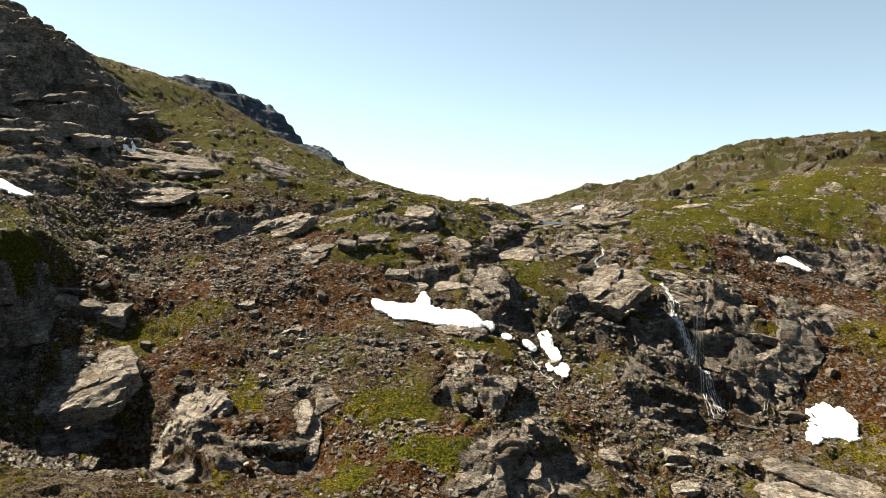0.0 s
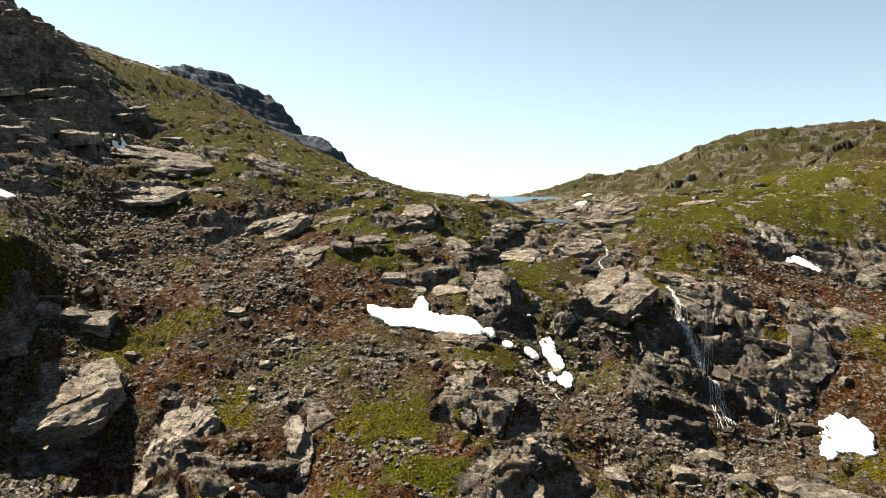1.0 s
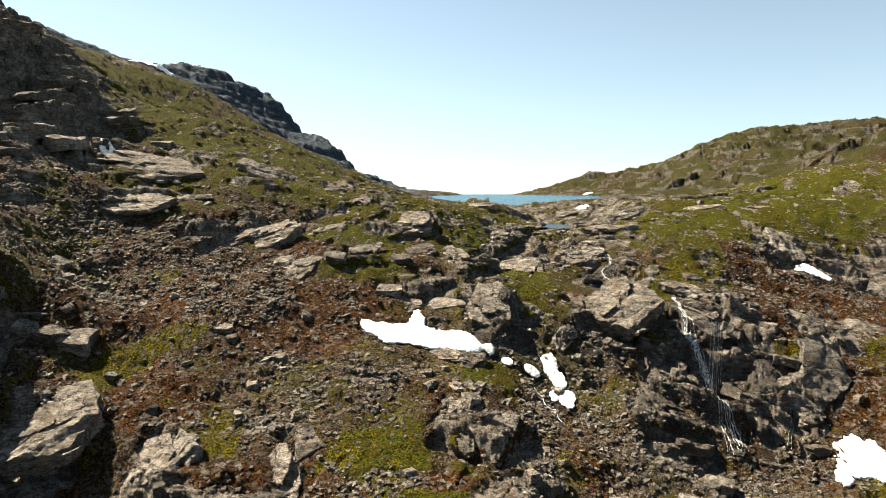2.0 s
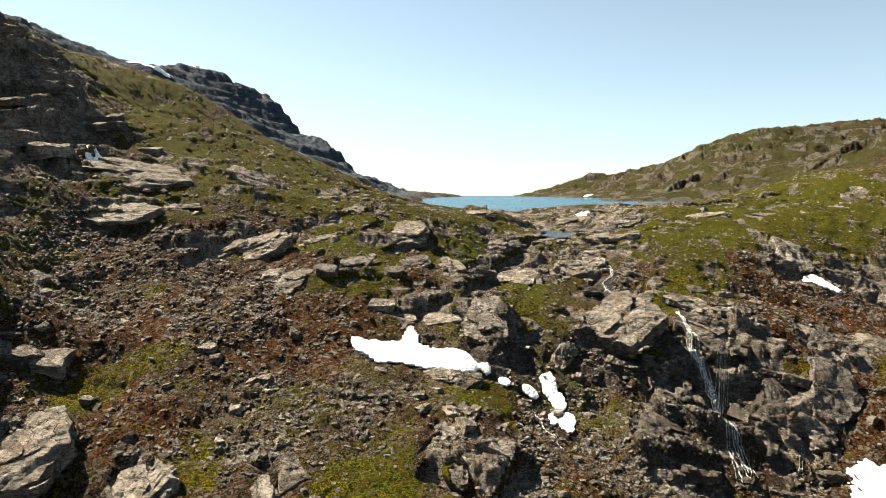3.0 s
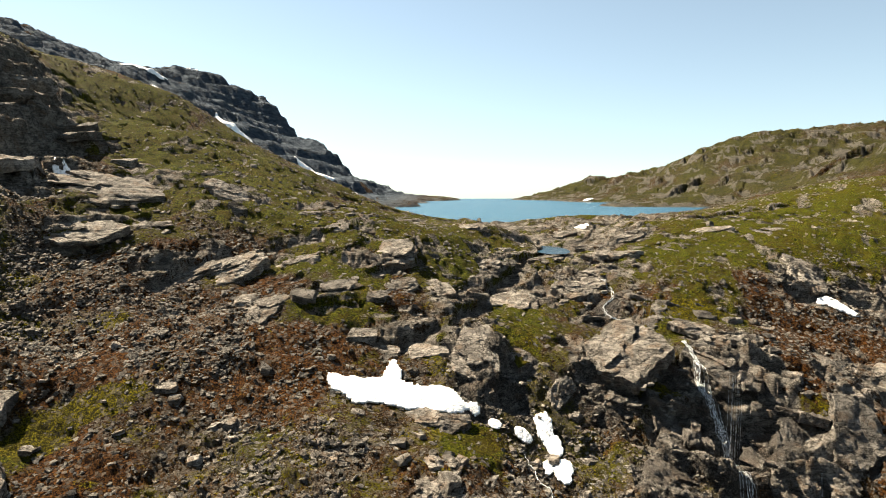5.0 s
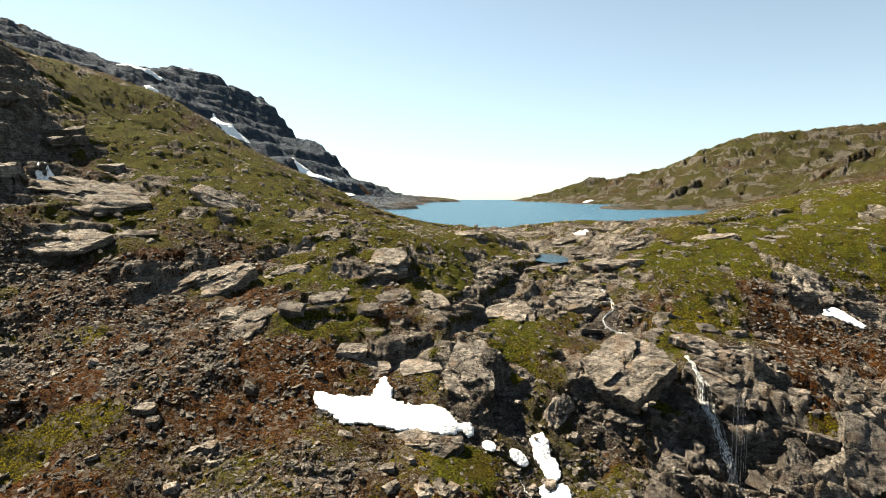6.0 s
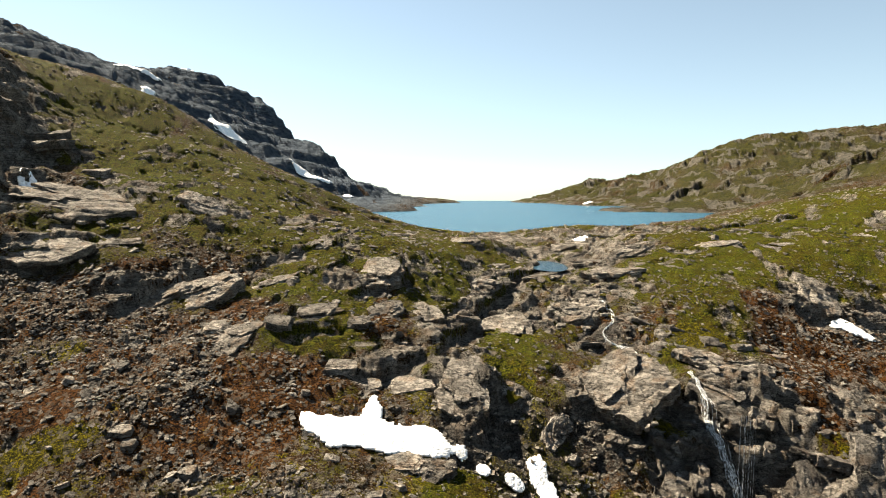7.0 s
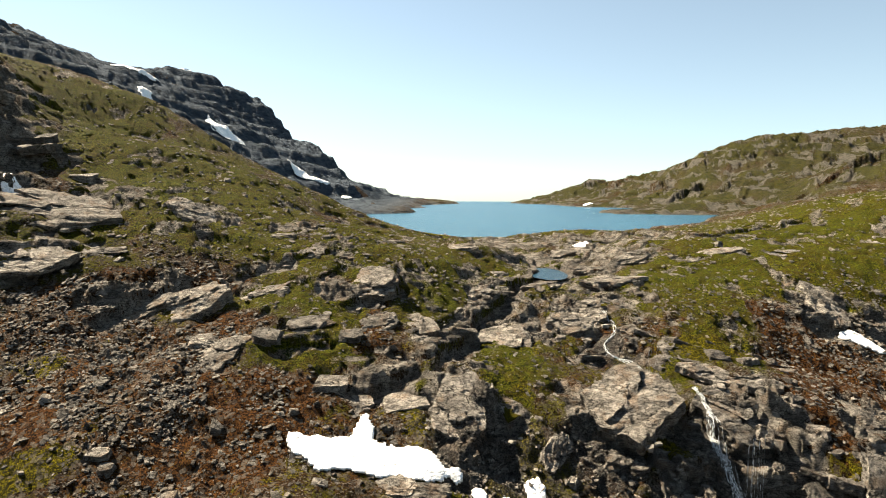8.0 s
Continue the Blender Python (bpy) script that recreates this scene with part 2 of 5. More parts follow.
# the western flank: x, y, radius, rise
WEST_MOUNDS = [
    (-145.1, 292.4, 44.1, 13.4), (-141.7, 208.9, 24.2, 23.8), (-131.1, 257.7, 63.4, 26.3), (-119.2, 180, 17.2, 9.3),
    (-106.8, 172.9, 18.4, 3.6), (-105.3, 101, 17.5, 3.6), (-96.4, 298.8, 18.8, -19), (-95.2, 273.7, 17.7, 10.8),
    (-95.1, 231.7, 27.3, -13.5), (-88.5, 203, 27.8, 3.5), (-73.4, 188.1, 21.2, -5.8), (-72.3, 209.4, 16, 7),
    (-62.2, 130.3, 14.3, -10.9), (-55.8, 130.8, 6.9, 3.9), (-53.9, 175.6, 7.4, 2.9), (-35.7, 133.8, 7.7, -3.9),
    (-31.1, 150.2, 7.2, -3.4),
]
# the western mountain and its ridges: x, y, radius, rise
FAR_WEST_MOUNDS = [
    (-737.8, 699.8, 325.5, 187.4), (-374.8, 732.3, 236.5, 76.1), (-343, 550.5, 77.3, 4.5), (-287.8, 823.5, 40.3, 30.9),
    (-251.3, 561.7, 61.9, 15.7), (-213, 843.8, 28.5, 42.6), (-100.5, 541.7, 65.4, -30.5), (-98.7, 555.5, 118.7, -27.6),
    (-93, 425.5, 50.8, -11.7), (-56.6, 349.8, 42.4, -11.3), (-51.3, 517.9, 29.2, 28.8), (-45.8, 309.1, 20.9, -13),
    (-7.2, 337.4, 38.4, -3.6),
]
# notches and knobs of the skyline: x, y, radius, rise
SKYLINE_MOUNDS = [
    (-405, 690, 55, -13), (-300, 622, 38, -13), (-341, 767, 30, -6), (-221, 846, 20, -9), (-185, 850, 16, -8), (-135, 780, 20, 11), (-95, 795, 20, -9),
    (-60, 830, 30, -5), (-137, 205, 12, 2), (-10, 182, 14, -1.8), (-38, 240, 13, -1.6), (290, 805, 25, -5), (510, 750, 40, 5), (212, 904, 20, -4),
]
# knolls along the western ridge: x, y, radius, rise
RIDGE_MOUNDS = [
    (-441, 720, 22, 3.4), (-393, 803, 22, -3.0), (-304, 687, 22, 2.2), (-325, 774, 22, 5.7), (-277, 823, 22, 4.7), (-252, 832, 22, 2.3),
    (-221, 846, 22, 2.7), (-144, 782, 22, 2.9), (-123, 778, 22, 1.6), (-113, 897, 22, -2.2), (-427, 748, 22, -2.0),
]
# the eastern shoulder: x, y, radius, rise
EAST_MOUNDS = [
    (57, 132.4, 11.5, 3.6), (59, 177.2, 16.2, -3.9), (69, 144.5, 8.6, -3.8), (83.4, 240.2, 29.8, -4.1),
    (95.1, 147.3, 14.9, -7.8), (103.1, 194.2, 22.7, -3.1), (107.3, 57, 21.9, -14.1), (118, 279.6, 23.4, -2.5),
    (131.5, 98.8, 15.2, -7.9), (138.3, 130.9, 37.4, -18.9), (155.7, -29.8, 69.7, -37.5), (156.6, 242.7, 49, 8.1),
    (241.1, 275.3, 58.5, -5.1),
]
# the eastern hills and the lake basin: x, y, radius, rise
FAR_EAST_MOUNDS = [
    (17.3, 739.3, 63.7, -18.3), (23.7, 862, 214.9, -31.8), (37.4, 462, 83.7, -10.7), (48.4, 599.9, 70.7, -1.9),
    (58.7, 330.7, 61.7, -12.1), (138, 408.8, 53.5, -11), (154.7, 603.5, 59.2, -16.8), (203.7, 441.3, 38.9, -21),
    (207.7, 924.6, 58.8, 30.6), (271, 401.7, 70.2, 25.9), (323, 717.6, 63.2, 15.7), (335.8, 814.7, 69.1, 33.6),
    (481.9, 831.8, 82, 33.7), (660.2, 679.5, 277.3, 71),
]
# small rises and hollows in the bowl: x, y, radius, rise
SMALL_MOUNDS = [
    (7.2, 115.1, 6.5, 0.9), (-71.4, 150.7, 6.5, 0.9), (65.9, 149.4, 6.5, -0.9), (-50.9, 94, 6.5, 1.7), (-79, 176.8, 6.5, -1),
    (56.4, 142.2, 6.5, -0.6), (56.7, 122.4, 6.5, -0.9), (55.2, 111.5, 6.5, 1.5), (41.7, 107.1, 6.5, 2.2), (36.2, 99, 6.5, 1.4),
    (-5.9, 92.6, 6.5, -1.1), (-15.7, 87.1, 6.5, 1.4), (62.4, 105.5, 6.5, -1.7), (20.4, 109.7, 6.5, -1.5), (-40.5, 146.3, 6.5, -0.7),
    (12.3, 145.1, 6.5, 0.8), (58.5, 178.4, 6.5, 0.7), (65.6, 127.9, 6.5, 1.4), (-59.3, 103.2, 5, 1.5), (22, 149, 6.5, 1.7), (46, 132.1, 6.5, 2.2),
]
MOUNDS = np.array(SMALL_MOUNDS + SKYLINE_MOUNDS + RIDGE_MOUNDS + FLOOR_MOUNDS + LIP_MOUNDS + WEST_MOUNDS + FAR_WEST_MOUNDS + EAST_MOUNDS + FAR_EAST_MOUNDS)
GRASS_SPOTS = [
    (-113, 252, 9.7, 8.4, 26), (-96, 242, 16.0, 24.1, 24), (-69, 204, 13.3, 27.3, 21), (-51, 194, 14.2, 14.3, 17),
    (-34, 187, 10.0, 17.0, 13), (-56, 175, 9.7, 12.8, 21), (-25, 162, 8.7, 5.3, 11), (-36, 165, 7.4, 4.6, 15),
    (-21, 147, 9.2, 6.0, 11), (-11, 143, 6.3, 4.7, 6), (-16, 132, 11.7, 4.2, 9), (14, 186, 11.5, 10.9, -4),
    (15, 169, 7.5, 8.4, -5), (17, 137, 6.1, 14.5, -7), (65, 170, 17.6, 25.5, -22), (60, 183, 10.2, 14.0, -19),
    (57, 146, 11.1, 7.9, -23), (116, 230, 27.2, 101.7, -28), (120, 213, 19.4, 15.9, -31),
]
GRASS_2_SPOTS = [
    (88, 191, 14.8, 14.6, -26), (69, 201, 16.9, 7.7, -20), (-7, 87, 6.9, 5.9, 4), (-65, 98, 5.2, 8.8, 34),
    (8, 108, 5.7, 6.3, -4), (-45, 97, 4.7, 7.8, 25), (-11, 173, 9.2, 26.3, 7), (4, 174, 9.2, 26.7, 1),
    (-29, 162, 11.6, 3.8, 16), (-52, 161, 11.9, 5.3, 25), (65, 179, 20.2, 15.2, -22), (-63, 199, 20.2, 40.1, 18),
    (-2, 76, 10.0, 4.2, 1), (-11, 76, 5.4, 5.5, 8), (-49, 196, 10.7, 21.3, 14), (-57, 198, 21.8, 36.6, 22),
    (-43, 206, 14.8, 19.0, 16), (-104, 238, 18.3, 18.0, 29),
]
MOSS_SPOTS = [
    (-70, 128, 6.4, 2.6, 34), (-41, 107, 5.5, 2.1, 27), (-47, 102, 5.0, 2.9, 31), (-49, 125, 3.0, 2.7, 26),
    (38, 123, 4.3, 1.8, -19), (-13, 100, 1.2, 1, 12), (65, 121, 4.2, 3.7, -31), (19, 120, 2.1, 3.5, -9),
    (-28, 91, 2.7, 4.6, 17), (-43, 107, 7.1, 2.8, 22), (-13, 86, 3.1, 1.8, 8), (51, 145, 5.4, 3.3, -19),
    (-61, 119, 4.7, 3.9, 33), (-71, 127, 4.5, 3.1, 29), (82, 123, 5.2, 11.6, -34), (64, 95, 3.0, 8.4, -34),
]
HEATH_SPOTS = [
    (-4, 73, 4.5, 2.3, 3), (1, 81, 3.2, 2.3, -1), (-9, 78, 2.1, 2.6, 7), (85, 144, 13.3, 13.6, -31),
    (77, 147, 8.8, 9.4, -28), (67, 128, 8.9, 9.6, -31), (71, 104, 4.4, 10.3, -34), (-48, 116, 13.3, 9.1, 28),
    (-52, 134, 12.6, 6.7, 31), (-33, 129, 14.1, 9.0, 24), (-23, 114, 12.3, 6.5, 11), (71, 145, 10.0, 13.5, -29),
    (84, 147, 13.5, 14.6, -32), (72, 157, 9.1, 6.4, -26), (-50, 142, 15.9, 3.8, 23), (-24, 120, 14.0, 7.3, 11),
    (-24, 119, 10.7, 6.3, 15), (-20, 80, 8.7, 6.9, 14), (98, 155, 12.9, 5.4, -32),
]
HEATH_2_SPOTS = [
    (74, 115, 7.2, 11.7, -33), (-46, 144, 17.3, 3.2, 26), (-39, 96, 6.4, 8.5, 22),
]
ROCK_SPOTS = [
    (-108, 172, 16.1, 12.5, 32), (-94, 165, 18.4, 14.1, 30), (-86, 135, 8.5, 10.4, 33), (-61, 91, 4.3, 7.3, 34),
    (-50, 90, 5.0, 5.1, 29), (33, 127, 9.3, 10.4, -15), (42, 119, 6.7, 9.5, -19), (50, 120, 9.1, 13.2, -22),
    (55, 117, 6.8, 9.6, -25), (54, 133, 7.6, 5.9, -22), (9, 125, 5.5, 12.2, -4), (-3, 129, 6.8, 6.1, 1),
    (21, 153, 6.1, 5.7, -8), (31, 154, 5.5, 4.1, -11), (-12, 150, 5.3, 3.3, 5), (-25, 156, 5.6, 2.5, 9),
    (37, 196, 17.6, 17.6, -11), (52, 199, 10.8, 8.9, -15), (36, 163, 10.3, 12.0, -13),
]
ROCK_2_SPOTS = [
    (22, 215, 11.4, 28.1, -5), (52, 222, 30.1, 15.0, -14), (82, 163, 6.4, 8.7, -27), (99, 157, 9.8, 7.5, -32),
    (75, 130, 7.9, 13.0, -30), (66, 118, 4.7, 6.4, -29), (49, 84, 6.9, 4.2, -30), (8, 74, 3.9, 3.1, -6),
    (-34, 85, 3.2, 7.7, 22), (-70, 164, 20.5, 7.3, 31), (-44, 171, 6.2, 3.4, 21), (-18, 89, 3.2, 2.9, 11),
    (3, 94, 4.2, 4.6, -2), (-39, 143, 7.8, 2.2, 15),
]
RUBBLE_SPOTS = [
    (-6, 81, 4.3, 3.0, 4), (2, 73, 3.8, 1.8, -2), (10, 120, 5.3, 6.4, -5), (16, 116, 4.1, 6.8, -8),
    (27, 120, 6.5, 5.0, -13), (36, 106, 7.9, 5.7, -19), (12, 119, 12.7, 4.1, -3), (20, 118, 8.5, 3.6, -9),
    (-72, 129, 11.7, 18.9, 29), (-43, 68, 7.1, 12.5, 32), (28, 97, 6.2, 15.1, -16), (34, 90, 11.0, 8.4, -21),
    (-58, 124, 7.3, 12.8, 25), (-23, 99, 8.1, 8.0, 13), (14, 95, 3.4, 15.5, -8), (22, 115, 5.2, 7.4, -11),
    (89, 159, 9.6, 10.0, -29), (-36, 125, 9.1, 14.0, 16), (48, 95, 7.5, 9.0, -27),
]
RUBBLE_2_SPOTS = [
    (-48, 73, 15.0, 8.0, 30),    (-60, 132, 16.6, 9.3, 29), (-14, 100, 10.7, 6.1, 12),
]
# damp ground by the water, and painted shade under overhangs and in the gully
WET_AND_SHADE_SPOTS = [
    (9, 121, 3.7, 6.7, -4), (15, 117, 3.6, 5.1, -7), (47, 112, 5.3, 10.4, -23), (36, 106, 6.9, 5.0, -19),
    (27, 121, 5.4, 4.4, -13), (18, 114, 4.1, 9.2, -9), (47, 125, 3.5, 8.6, -21), (47, 103, 6.0, 4.4, -24),
    (36, 146, 4.0, 4.0, -14),
]
CRAG_SPOTS = [
    (-108, 178, 22, 30, 30), (-92, 160, 18, 16, 30), (-120, 205, 20, 24, 28), (49, 118, 14, 14, -20),
    (-62, 92, 3, 13, 0),
]
LAKE_LEVEL = 38.5
# rock steps, each up to the left of its line: x, y to x, y, height
BENCHES = [
    (215.0, 420.0, 268.0, 428.0, 7),
    (210.9, 625.2, 254.8, 663.3, 9), (-48.2, 136.1, -38.2, 148.3, 2.2), (-69.7, 142.2, -57.7, 150.6, 2.2), (-10.4, 145.0, -0.7, 155.2, 1.6),
    (4.9, 134.3, 21.8, 171.3, 2.4), (-5.4, 126.7, 3.4, 132.5, 2), (10.8, 116.2, 14.8, 128.2, 3), (24.8, 124.4, 36.9, 124.2, 2.2),
    (52.1, 129.4, 59.6, 122.6, 3), (33.9, 110.2, 42.4, 106.2, 3), (29.6, 102.7, 41.1, 103.4, 3.5), (58.8, 113.9, 69.1, 117.5, 2),
    (76.2, 159.0, 82.9, 158.9, 2.2), (-36.1, 81.2, -25.7, 71.3, 3), (-53.3, 83.4, -45.8, 88.5, 2.6), (5.5, 71.2, 16.6, 85.3, 3.5),
    (-0.7, 91.3, 6.2, 88.9, 1.8), (7.3, 86.8, 12.0, 95.4, 2.4), (-25.0, 78.6, -16.6, 82.2, 1.6),
]
BENCHES_2 = [
    (-118.0, 174.5, -107.5, 186.1, 5), (-111.0, 163.7, -103.6, 182.5, 5), (-92.0, 152.0, -91.0, 182.0, 5),
    (-32.7, 152.0, -14.7, 163.7, 1.2), (-19.9, 131.4, -9.7, 135.6, 1.2), (15.1, 160.8, 34.2, 192.8, 1.6), (47.6, 192.1, 58.5, 193.8, 1.3),
    (76.9, 210.4, 111.9, 223.8, 1.5),
]


# ---- numpy noise ----
def hash01(ix, iy, seed):
    """Even random numbers 0..1 for whole-number lattice places."""
    h = ix.astype(np.int64).astype(np.uint32) * np.uint32(374761393) + iy.astype(np.int64).astype(np.uint32) * np.uint32(668265263) + np.uint32(seed * 2147483647 & 0xFFFFFFFF)
    h = (h ^ (h >> np.uint32(13))) * np.uint32(1274126177)
    h = (h ^ (h >> np.uint32(16))) * np.uint32(2246822519)
    return ((h ^ (h >> np.uint32(15))) & np.uint32(0xFFFFFF)) / float(0xFFFFFF)


def gnoise(x, y, size, seed):
    """Gradient noise, about -1..1, with lumps of that size in metres."""
    u, v = x / size, y / size
    iu, iv = np.floor(u), np.floor(v)
    fu, fv = u - iu, v - iv
    su, sv = fu * fu * fu * (fu * (fu * 6 - 15) + 10), fv * fv * fv * (fv * (fv * 6 - 15) + 10)
    total = 0.0
    for a in (0, 1):
        for b in (0, 1):
            ang = hash01(iu + a, iv + b, seed) * 6.2832
            dot = np.cos(ang) * (fu - a) + np.sin(ang) * (fv - b)
            total = total + dot * (su if a else 1 - su) * (sv if b else 1 - sv)
    return total * 1.5


def fbm(x, y, size, seed, octaves=4, gain=0.5):
    total, amp = 0.0, 1.0
    for k in range(octaves):
        total = total + amp * gnoise(x, y, size / 2 ** k, seed + 17 * k)
        amp *= gain
    return total


def blocks(x, y, size, seed):
    """Broken rock: cells with a height of their own (0..1), a tilt of their own, and the closeness of the crack (0 in it)."""
    u, v = x / size, y / size
    iu, iv = np.floor(u), np.floor(v)
    d1, d2 = np.full_like(u, 9.0), np.full_like(u, 9.0)
    high, tilt = np.zeros_like(u), np.zeros_like(u)
    for a in (-1, 0, 1):
        for b in (-1, 0, 1):
            cu, cv = iu + a, iv + b
            px, py = u - cu - hash01(cu, cv, seed), v - cv - hash01(cu, cv, seed + 1)
            d = px * px + py * py
            near = d < d1
            d2 = np.where(near, d1, np.minimum(d2, d))
            lean = px * (hash01(cu, cv, seed + 3) - 0.5) + py * (hash01(cu, cv, seed + 4) - 0.75)
            high, tilt = np.where(near, hash01(cu, cv, seed + 2), high), np.where(near, lean, tilt)
            d1 = np.minimum(d1, d)
    return high, tilt, np.sqrt(d2) - np.sqrt(d1)


def blocks_where(mask, x, y, size, seed):
    """The same, worked out only where the mask is above nothing."""
    at = np.nonzero(mask > 0)[0]
    full = [np.full_like(x, q) for q in (0.5, 0.0, 1.0)]
    if len(at):
        for whole, some in zip(full, blocks(x[at], y[at], size, seed)):
            whole[at] = some
    return full


def smooth(a, b, t):
    t = np.clip((t - a) / (b - a), 0, 1)
    return t * t * (3 - 2 * t)


def spots(x, y, table):
    """1 inside the ellipses (x, y, half length, half width, turn in degrees), fading to 0 outside."""
    total = np.zeros_like(x)
    wobble = 0.3 * gnoise(x, y, 9.0, 71) + 0.25 * gnoise(x, y, 3.5, 72)
    for px, py, a, b, turn in table:
        reach = 1.95 * max(a, b)
        near = np.nonzero((np.abs(x - px) < reach) & (np.abs(y - py) < reach))[0]
        if not len(near):
            continue
        c, s = math.cos(radians(turn)), math.sin(radians(turn))
        dx, dy = x[near] - px, y[near] - py
        u, v = (dx * c + dy * s) / a, (-dx * s + dy * c) / b
        total[near] = np.maximum(total[near], smooth(1.35, 0.65, np.sqrt(u * u + v * v) + wobble[near]))
    return total


def along(x, y, line):
    """Distance to a line of (x, y, ...) points, and how far along it (0..1)."""
    best, where = np.full_like(x, 1e9), np.zeros_like(x)
    n = len(line) - 1
    for k in range(n):
        ax, ay, bx, by = line[k][0], line[k][1], line[k + 1][0], line[k + 1][1]
        f = np.clip(((x - ax) * (bx - ax) + (y - ay) * (by - ay)) / ((bx - ax) ** 2 + (by - ay) ** 2), 0, 1)
        d = np.hypot(x - ax - f * (bx - ax), y - ay - f * (by - ay))
        where = np.where(d < best, (k + f) / n, where)
        best = np.minimum(best, d)
    return best, where


def benches(x, y):
    """Short rock steps, sheer on one side, that fade out along and behind."""
    z = np.zeros_like(x)
    for ax, ay, bx, by, rise in BENCHES + BENCHES_2:
        long, reach = math.hypot(bx - ax, by - ay), 3.5 * rise + 2
        near = np.nonzero((np.abs(x - 0.5 * (ax + bx)) < 0.5 * long + reach) & (np.abs(y - 0.5 * (ay + by)) < 0.5 * long + reach))[0]
        if not len(near):
            continue
        tx, ty = (bx - ax) / long, (by - ay) / long
        dx, dy = x[near] - ax, y[near] - ay
        u = (dx * tx + dy * ty) / long
        v = dy * tx - dx * ty + 0.05 * long * gnoise(x[near], y[near], 0.3 * long + 1, 91) + 0.5 * gnoise(x[near], y[near], 1.6, 92)
        z[near] += 0.55 * rise * np.tanh(v / (0.10 * rise + 0.15)) * np.exp(-(v / (1.4 * rise + 0.8)) ** 2) * smooth(-0.12, 0.12, u) * smooth(1.12, 0.88, u)
    return z


def base_height(x, y):
    """The large forms of the land."""
    # under the western shelf the drop is drawn together into a wall, with a gentle foot
    wall = smooth(70, 78, y) * smooth(114, 104, y)
    x = x + 8.0 * wall * np.clip(np.minimum((x + 67) / 4.0, (-47 - x) / 16.0), 0, 1)
    z = np.full_like(x, BASE_LEVEL)
    for px, py, r, rise in MOUNDS:
        z = z + rise * np.exp(-0.5 * ((x - px) ** 2 + (y - py) ** 2) / r ** 2)
    return z
# ---- water courses: x, y, z ----
OUTLET = [(29.1, 344.4, 33.8), (24.8, 231.5, 39.4), (27.6, 218.4, 38.4), (30.6, 210.8, 37.4), (31.6, 201.9, 36.0)]
RUN = [(31.0, 172.0, 34.6), (32.3, 164.2, 33.3), (35.3, 160.6, 32.7), (35.7, 158.6, 31.1), (38.3, 153.2, 29.5), (37.7, 150.7, 28.4), (35.0, 147.7, 26.9), (35.3, 145.4, 25.9), (37.2, 144.3, 25.0), (41.0, 140.0, 24.0)]
FALL = [(45.6, 134.4, 23.4), (46.1, 132.2, 22.3), (46.2, 130.4, 20.4), (45.7, 126.8, 17.9), (44.9, 122.5, 16.5), (45.4, 118.9, 13.7), (46.1, 117.2, 11.7), (46.2, 115.3, 9.4)]
FALL_SIDE = [(46.3, 129.5, 18.8), (46.9, 126.0, 16.9), (46.8, 121.0, 16.2), (46.9, 118.5, 14.3)]
LOWER = [(45.7, 114.2, 9.6), (44.6, 108.0, 9.0), (45.0, 105.2, 7.9), (45.2, 101.8, 6.2), (45.3, 99.8, 4.6)]
LOWER_SPLIT = [(45.6, 113.8, 9.5), (43.6, 106.8, 9.0), (43.2, 103.1, 7.6), (43.0, 100.7, 5.6), (43.5, 98.6, 4.1)]
EAST_FALL = [(57.4, 112.1, 9.4), (56.1, 109.3, 7.2), (54.0, 106.0, 6.5), (52.4, 103.3, 5.7)]
GULLY = [(9.1, 117.2, 19.6), (11.2, 113.5, 17.0), (13.4, 112.4, 16.0), (15.1, 109.0, 14.2), (16.3, 105.3, 13.0), (17.5, 102.9, 12.1), (18.3, 99.4, 11.0)]

OUTLET[0] = (22.0, 262.0, 38.3)
POOL_LEVEL = 35.0
POOL_SPOTS = [(30.6, 201.7, 1.3, 3.1, -9), (30.4, 190.9, 1.7, 3.7, -9), (30.5, 181.4, 2.0, 4.1, -9), (30.8, 172.9, 2.2, 4.5, -9)]

# ---- the lie of the land and what covers it ----
def near_rock(x, y):
    return np.maximum(spots(x, y, ROCK_SPOTS), spots(x, y, ROCK_2_SPOTS))


